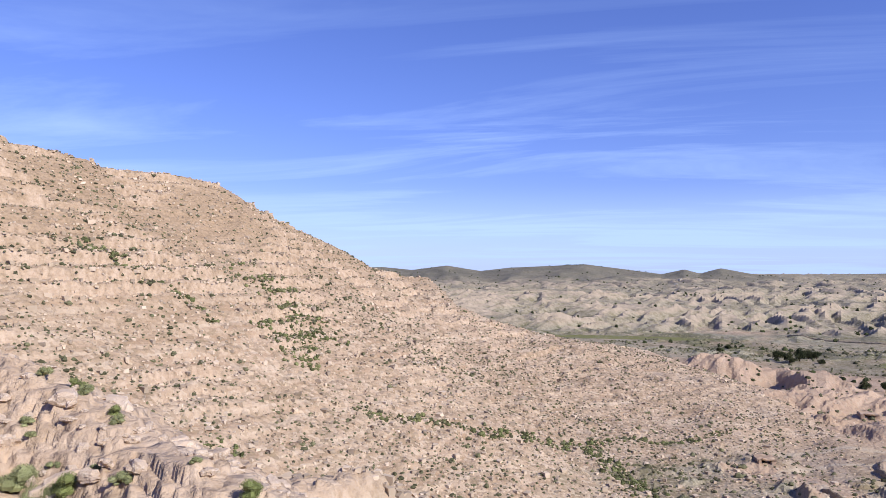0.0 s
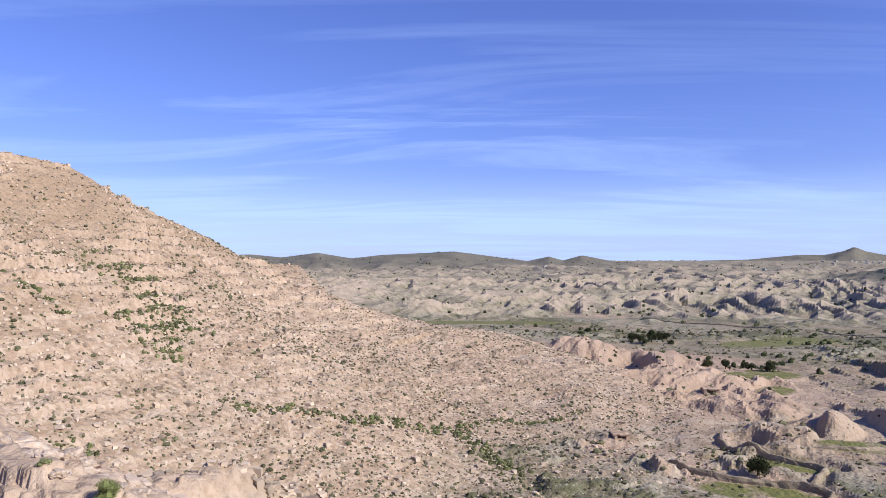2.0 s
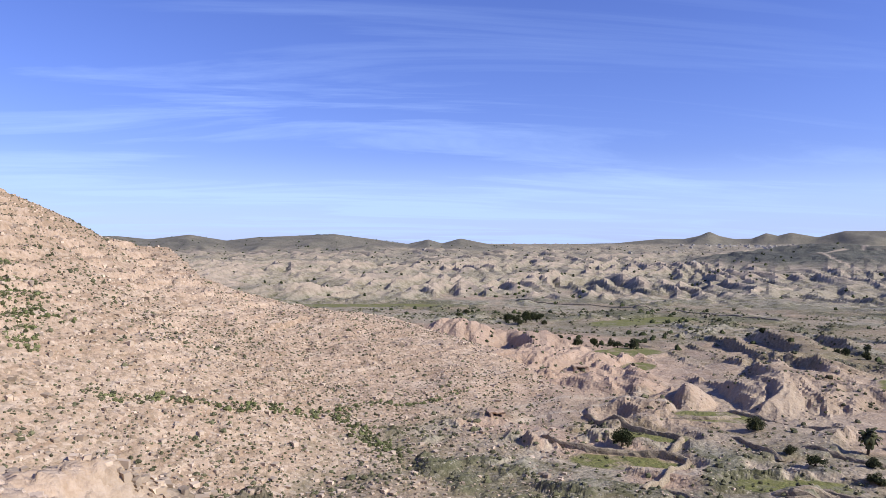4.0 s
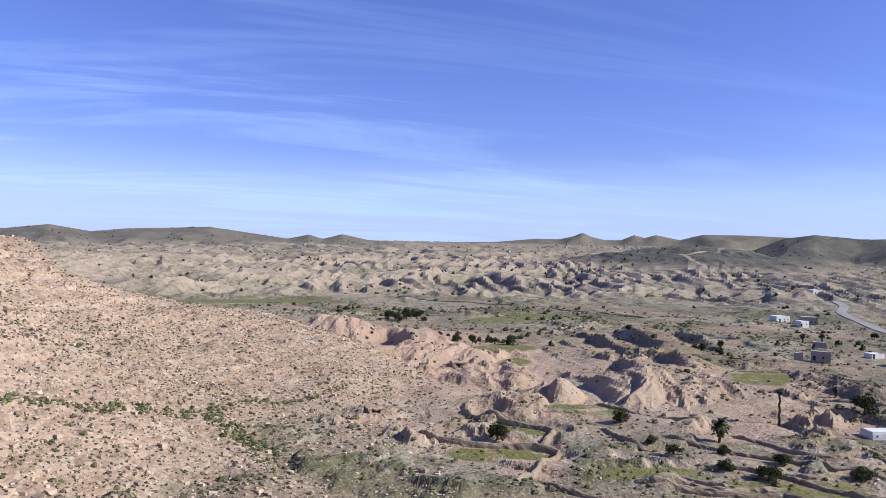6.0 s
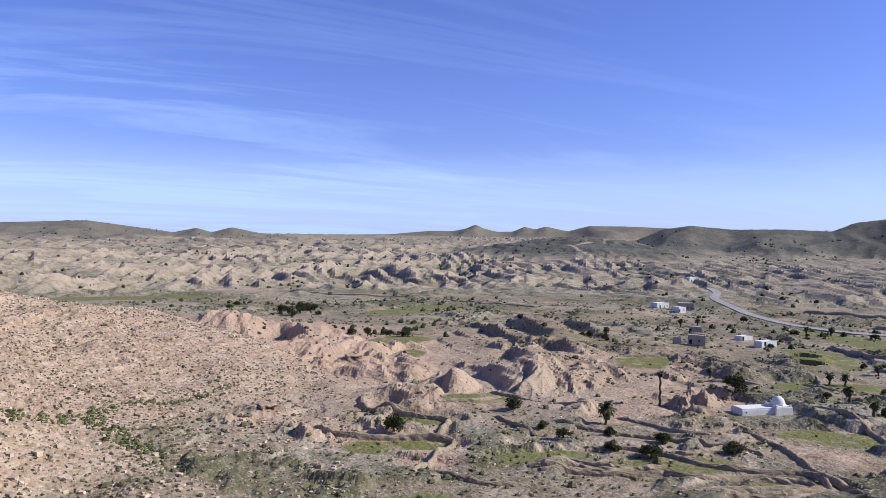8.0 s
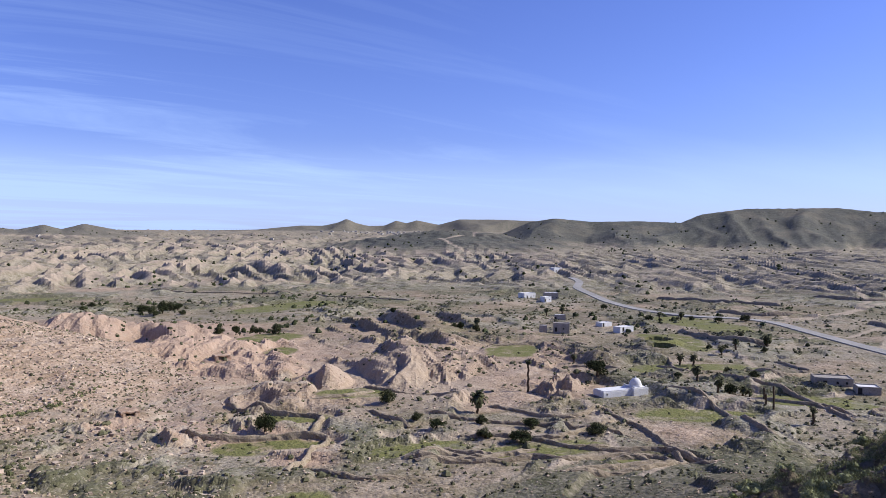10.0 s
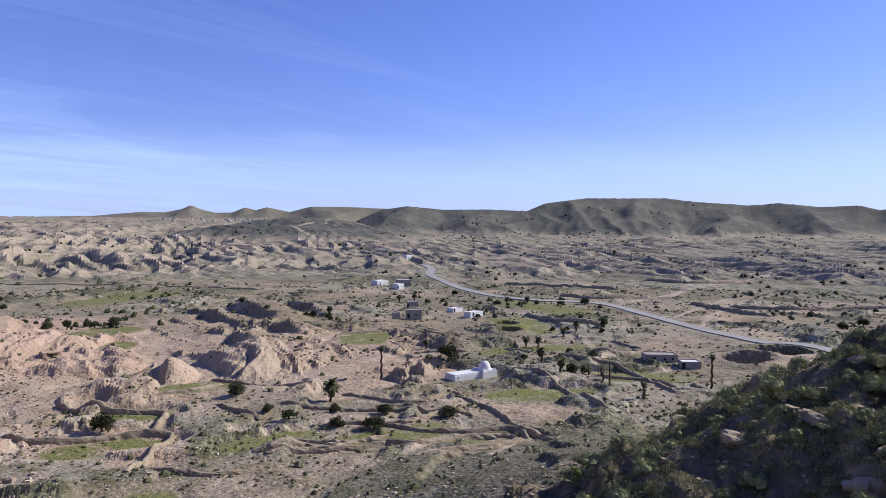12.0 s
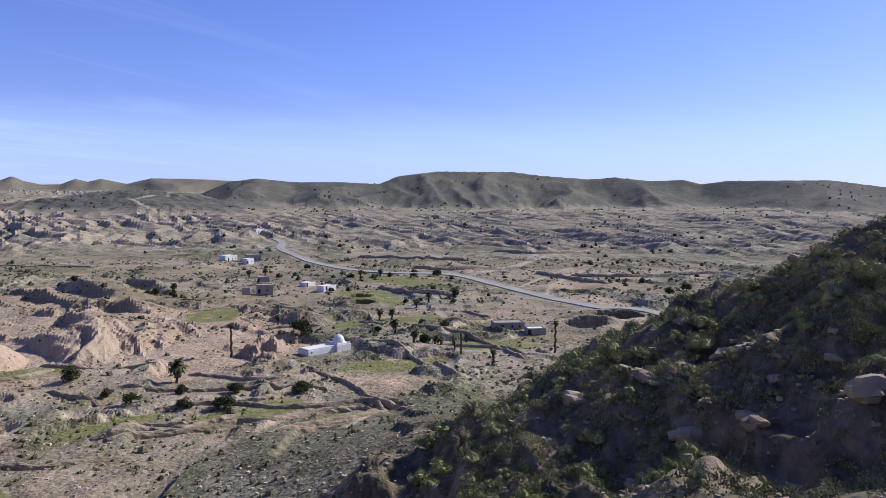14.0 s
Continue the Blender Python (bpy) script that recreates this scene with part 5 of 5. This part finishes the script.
def near_shrubs():
    rs = np.random.RandomState(51)
    looks, lean_looks = [[shrub_model(k, (NEAR_SHRUB, NEAR_SHRUB, GREEN_SHRUB, NEAR_SHRUB)[k], many, (0.5, 0.9, 0.4, 0.2)[k]) for k in range(4)] for many in (5200, 1400)]
    x, y = polar_points(rs, 15000, 70, 112, 11, 84, 0.9)
    z, cov = ground_all(x, y)
    d = np.hypot(x, y)
    # the flanks that look towards the lookout
    face = np.minimum(line_near(x + 3, y - 4, RIDGE_EAST)[0] / 21, line_near(x, y, RIB_NEAR)[0] / 9)
    crowd = smooth(-0.45, 0.25, fbm(x, y, 8, 3, 151)) * cov["near"] * (face < 1)
    keep = np.nonzero(rs.uniform(0, 1, len(x)) < crowd)[0]
    done, rest = [], []
    for i in keep:
        s = (rs.uniform(0.55, 1.0) + 0.7 * rs.uniform() ** 2) * float(np.interp(d[i], (11, 18, 34, 84), (0.42, 0.6, 1.1, 1.55)))
        if any((x[i] - a) ** 2 + (y[i] - b) ** 2 < (0.36 * (s + r)) ** 2 for a, b, r in done):
            rest.append(i)
            continue
        done.append((x[i], y[i], s))
        if len(done) > 295:
            rest.append(i)
            continue
        k = int(rs.choice([0, 1, 2, 3], p=[0.35, 0.3, 0.08, 0.27]))
        ob = new("shrub", looks[k] if d[i] < 34 else lean_looks[k])
        ob.matrix_world = pose(x[i], y[i], z[i] + 0.04 * s, 0, 0, rs.uniform(0, 360)) @ Matrix.Diagonal((s, s, s * rs.uniform(0.85, 1.25), 1))
        tagged(ob, "fresh green leafy shrub on a rocky slope" if k == 2 else "dense grey-green aromatic shrub on a rocky slope", "shrub", "shrubs on the lookout slopes")
    rest = np.array([i for i in rest if d[i] > 32 or rs.uniform() < 0.35])
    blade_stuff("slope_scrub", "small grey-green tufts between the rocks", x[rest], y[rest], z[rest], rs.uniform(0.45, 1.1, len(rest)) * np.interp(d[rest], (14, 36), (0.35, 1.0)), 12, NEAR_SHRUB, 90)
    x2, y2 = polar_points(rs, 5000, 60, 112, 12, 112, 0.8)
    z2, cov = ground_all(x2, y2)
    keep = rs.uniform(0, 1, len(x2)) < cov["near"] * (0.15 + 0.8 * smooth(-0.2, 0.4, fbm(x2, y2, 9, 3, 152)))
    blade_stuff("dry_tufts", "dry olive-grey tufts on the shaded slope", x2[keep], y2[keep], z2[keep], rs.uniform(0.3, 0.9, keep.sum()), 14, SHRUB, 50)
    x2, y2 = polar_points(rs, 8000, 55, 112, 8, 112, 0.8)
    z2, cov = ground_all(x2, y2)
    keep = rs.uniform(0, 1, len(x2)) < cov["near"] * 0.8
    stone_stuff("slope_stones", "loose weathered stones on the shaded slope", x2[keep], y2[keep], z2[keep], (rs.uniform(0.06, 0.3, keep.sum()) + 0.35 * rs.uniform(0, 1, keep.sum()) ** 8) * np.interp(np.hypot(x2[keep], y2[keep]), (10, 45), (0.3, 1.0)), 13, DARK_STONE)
    # the sunlit spur to the west
    for px, py, s, k in SPUR_SHRUBS:
        ob = new("shrub", looks[k])
        ob.matrix_world = pose(px, py, height(px, py) - 0.08, 0, 0, px * 40) @ Matrix.Diagonal((s, s, s, 1))
        tagged(ob, "fresh green leafy shrub among pale rocks" if k == 2 else "grey-green shrub among pale rocks", "shrub", "shrubs on the sunlit spur")


def boulder_mesh(seed):
    bm = bmesh.new()
    bmesh.ops.create_icosphere(bm, subdivisions=3, radius=0.5)
    off = Vector((seed * 7.3, seed * 1.9, 0))
    for v in bm.verts:
        n = noise.noise(v.co * 1.7 + off) * 0.5 + noise.noise(v.co * 4.1 + off) * 0.16
        c = v.co * (1 + n)
        q = Vector((round(c.x * 3.2) / 3.2, round(c.y * 3.2) / 3.2, round(c.z * 4) / 4))
        v.co = c.lerp(q, 0.55)
        v.co.z *= 0.75
    me = bpy.data.meshes.new("boulder")
    bm.to_mesh(me)
    bm.free()
    me.materials.append(BOULDER)
    return me


def boulders():
    rs = np.random.RandomState(61)
    looks = [boulder_mesh(k) for k in range(5)]
    x, y = polar_points(rs, 900, -36, -5, 17, 46)
    z, cov = ground_all(x, y)
    count = 0
    for i in range(len(x)):
        if count >= 280:
            break
        count += 1
        s = rs.uniform(0.25, 0.75) + 1.0 * rs.uniform() ** 5
        ob = new("boulder", looks[i % 5])
        ob.matrix_world = pose(x[i], y[i], z[i] + 0.05 * s, rs.uniform(-15, 15), rs.uniform(-15, 15), rs.uniform(0, 360)) @ Matrix.Diagonal((s * rs.uniform(0.8, 1.4), s, s * rs.uniform(0.6, 1.0), 1))
        tagged(ob, "pinkish weathered limestone boulder on the sunlit spur", "boulder", "boulders on the spur")
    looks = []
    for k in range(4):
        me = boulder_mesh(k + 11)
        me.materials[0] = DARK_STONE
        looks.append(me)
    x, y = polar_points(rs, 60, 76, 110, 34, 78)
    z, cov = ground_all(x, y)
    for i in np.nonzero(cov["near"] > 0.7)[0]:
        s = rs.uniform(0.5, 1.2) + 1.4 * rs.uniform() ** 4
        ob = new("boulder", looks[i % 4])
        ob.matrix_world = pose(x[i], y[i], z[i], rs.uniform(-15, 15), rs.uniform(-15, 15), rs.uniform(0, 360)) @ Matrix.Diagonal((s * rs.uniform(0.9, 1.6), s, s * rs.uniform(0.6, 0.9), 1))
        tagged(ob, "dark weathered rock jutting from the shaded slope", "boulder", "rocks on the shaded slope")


hill_cover()
valley_cover()
near_shrubs()
boulders()
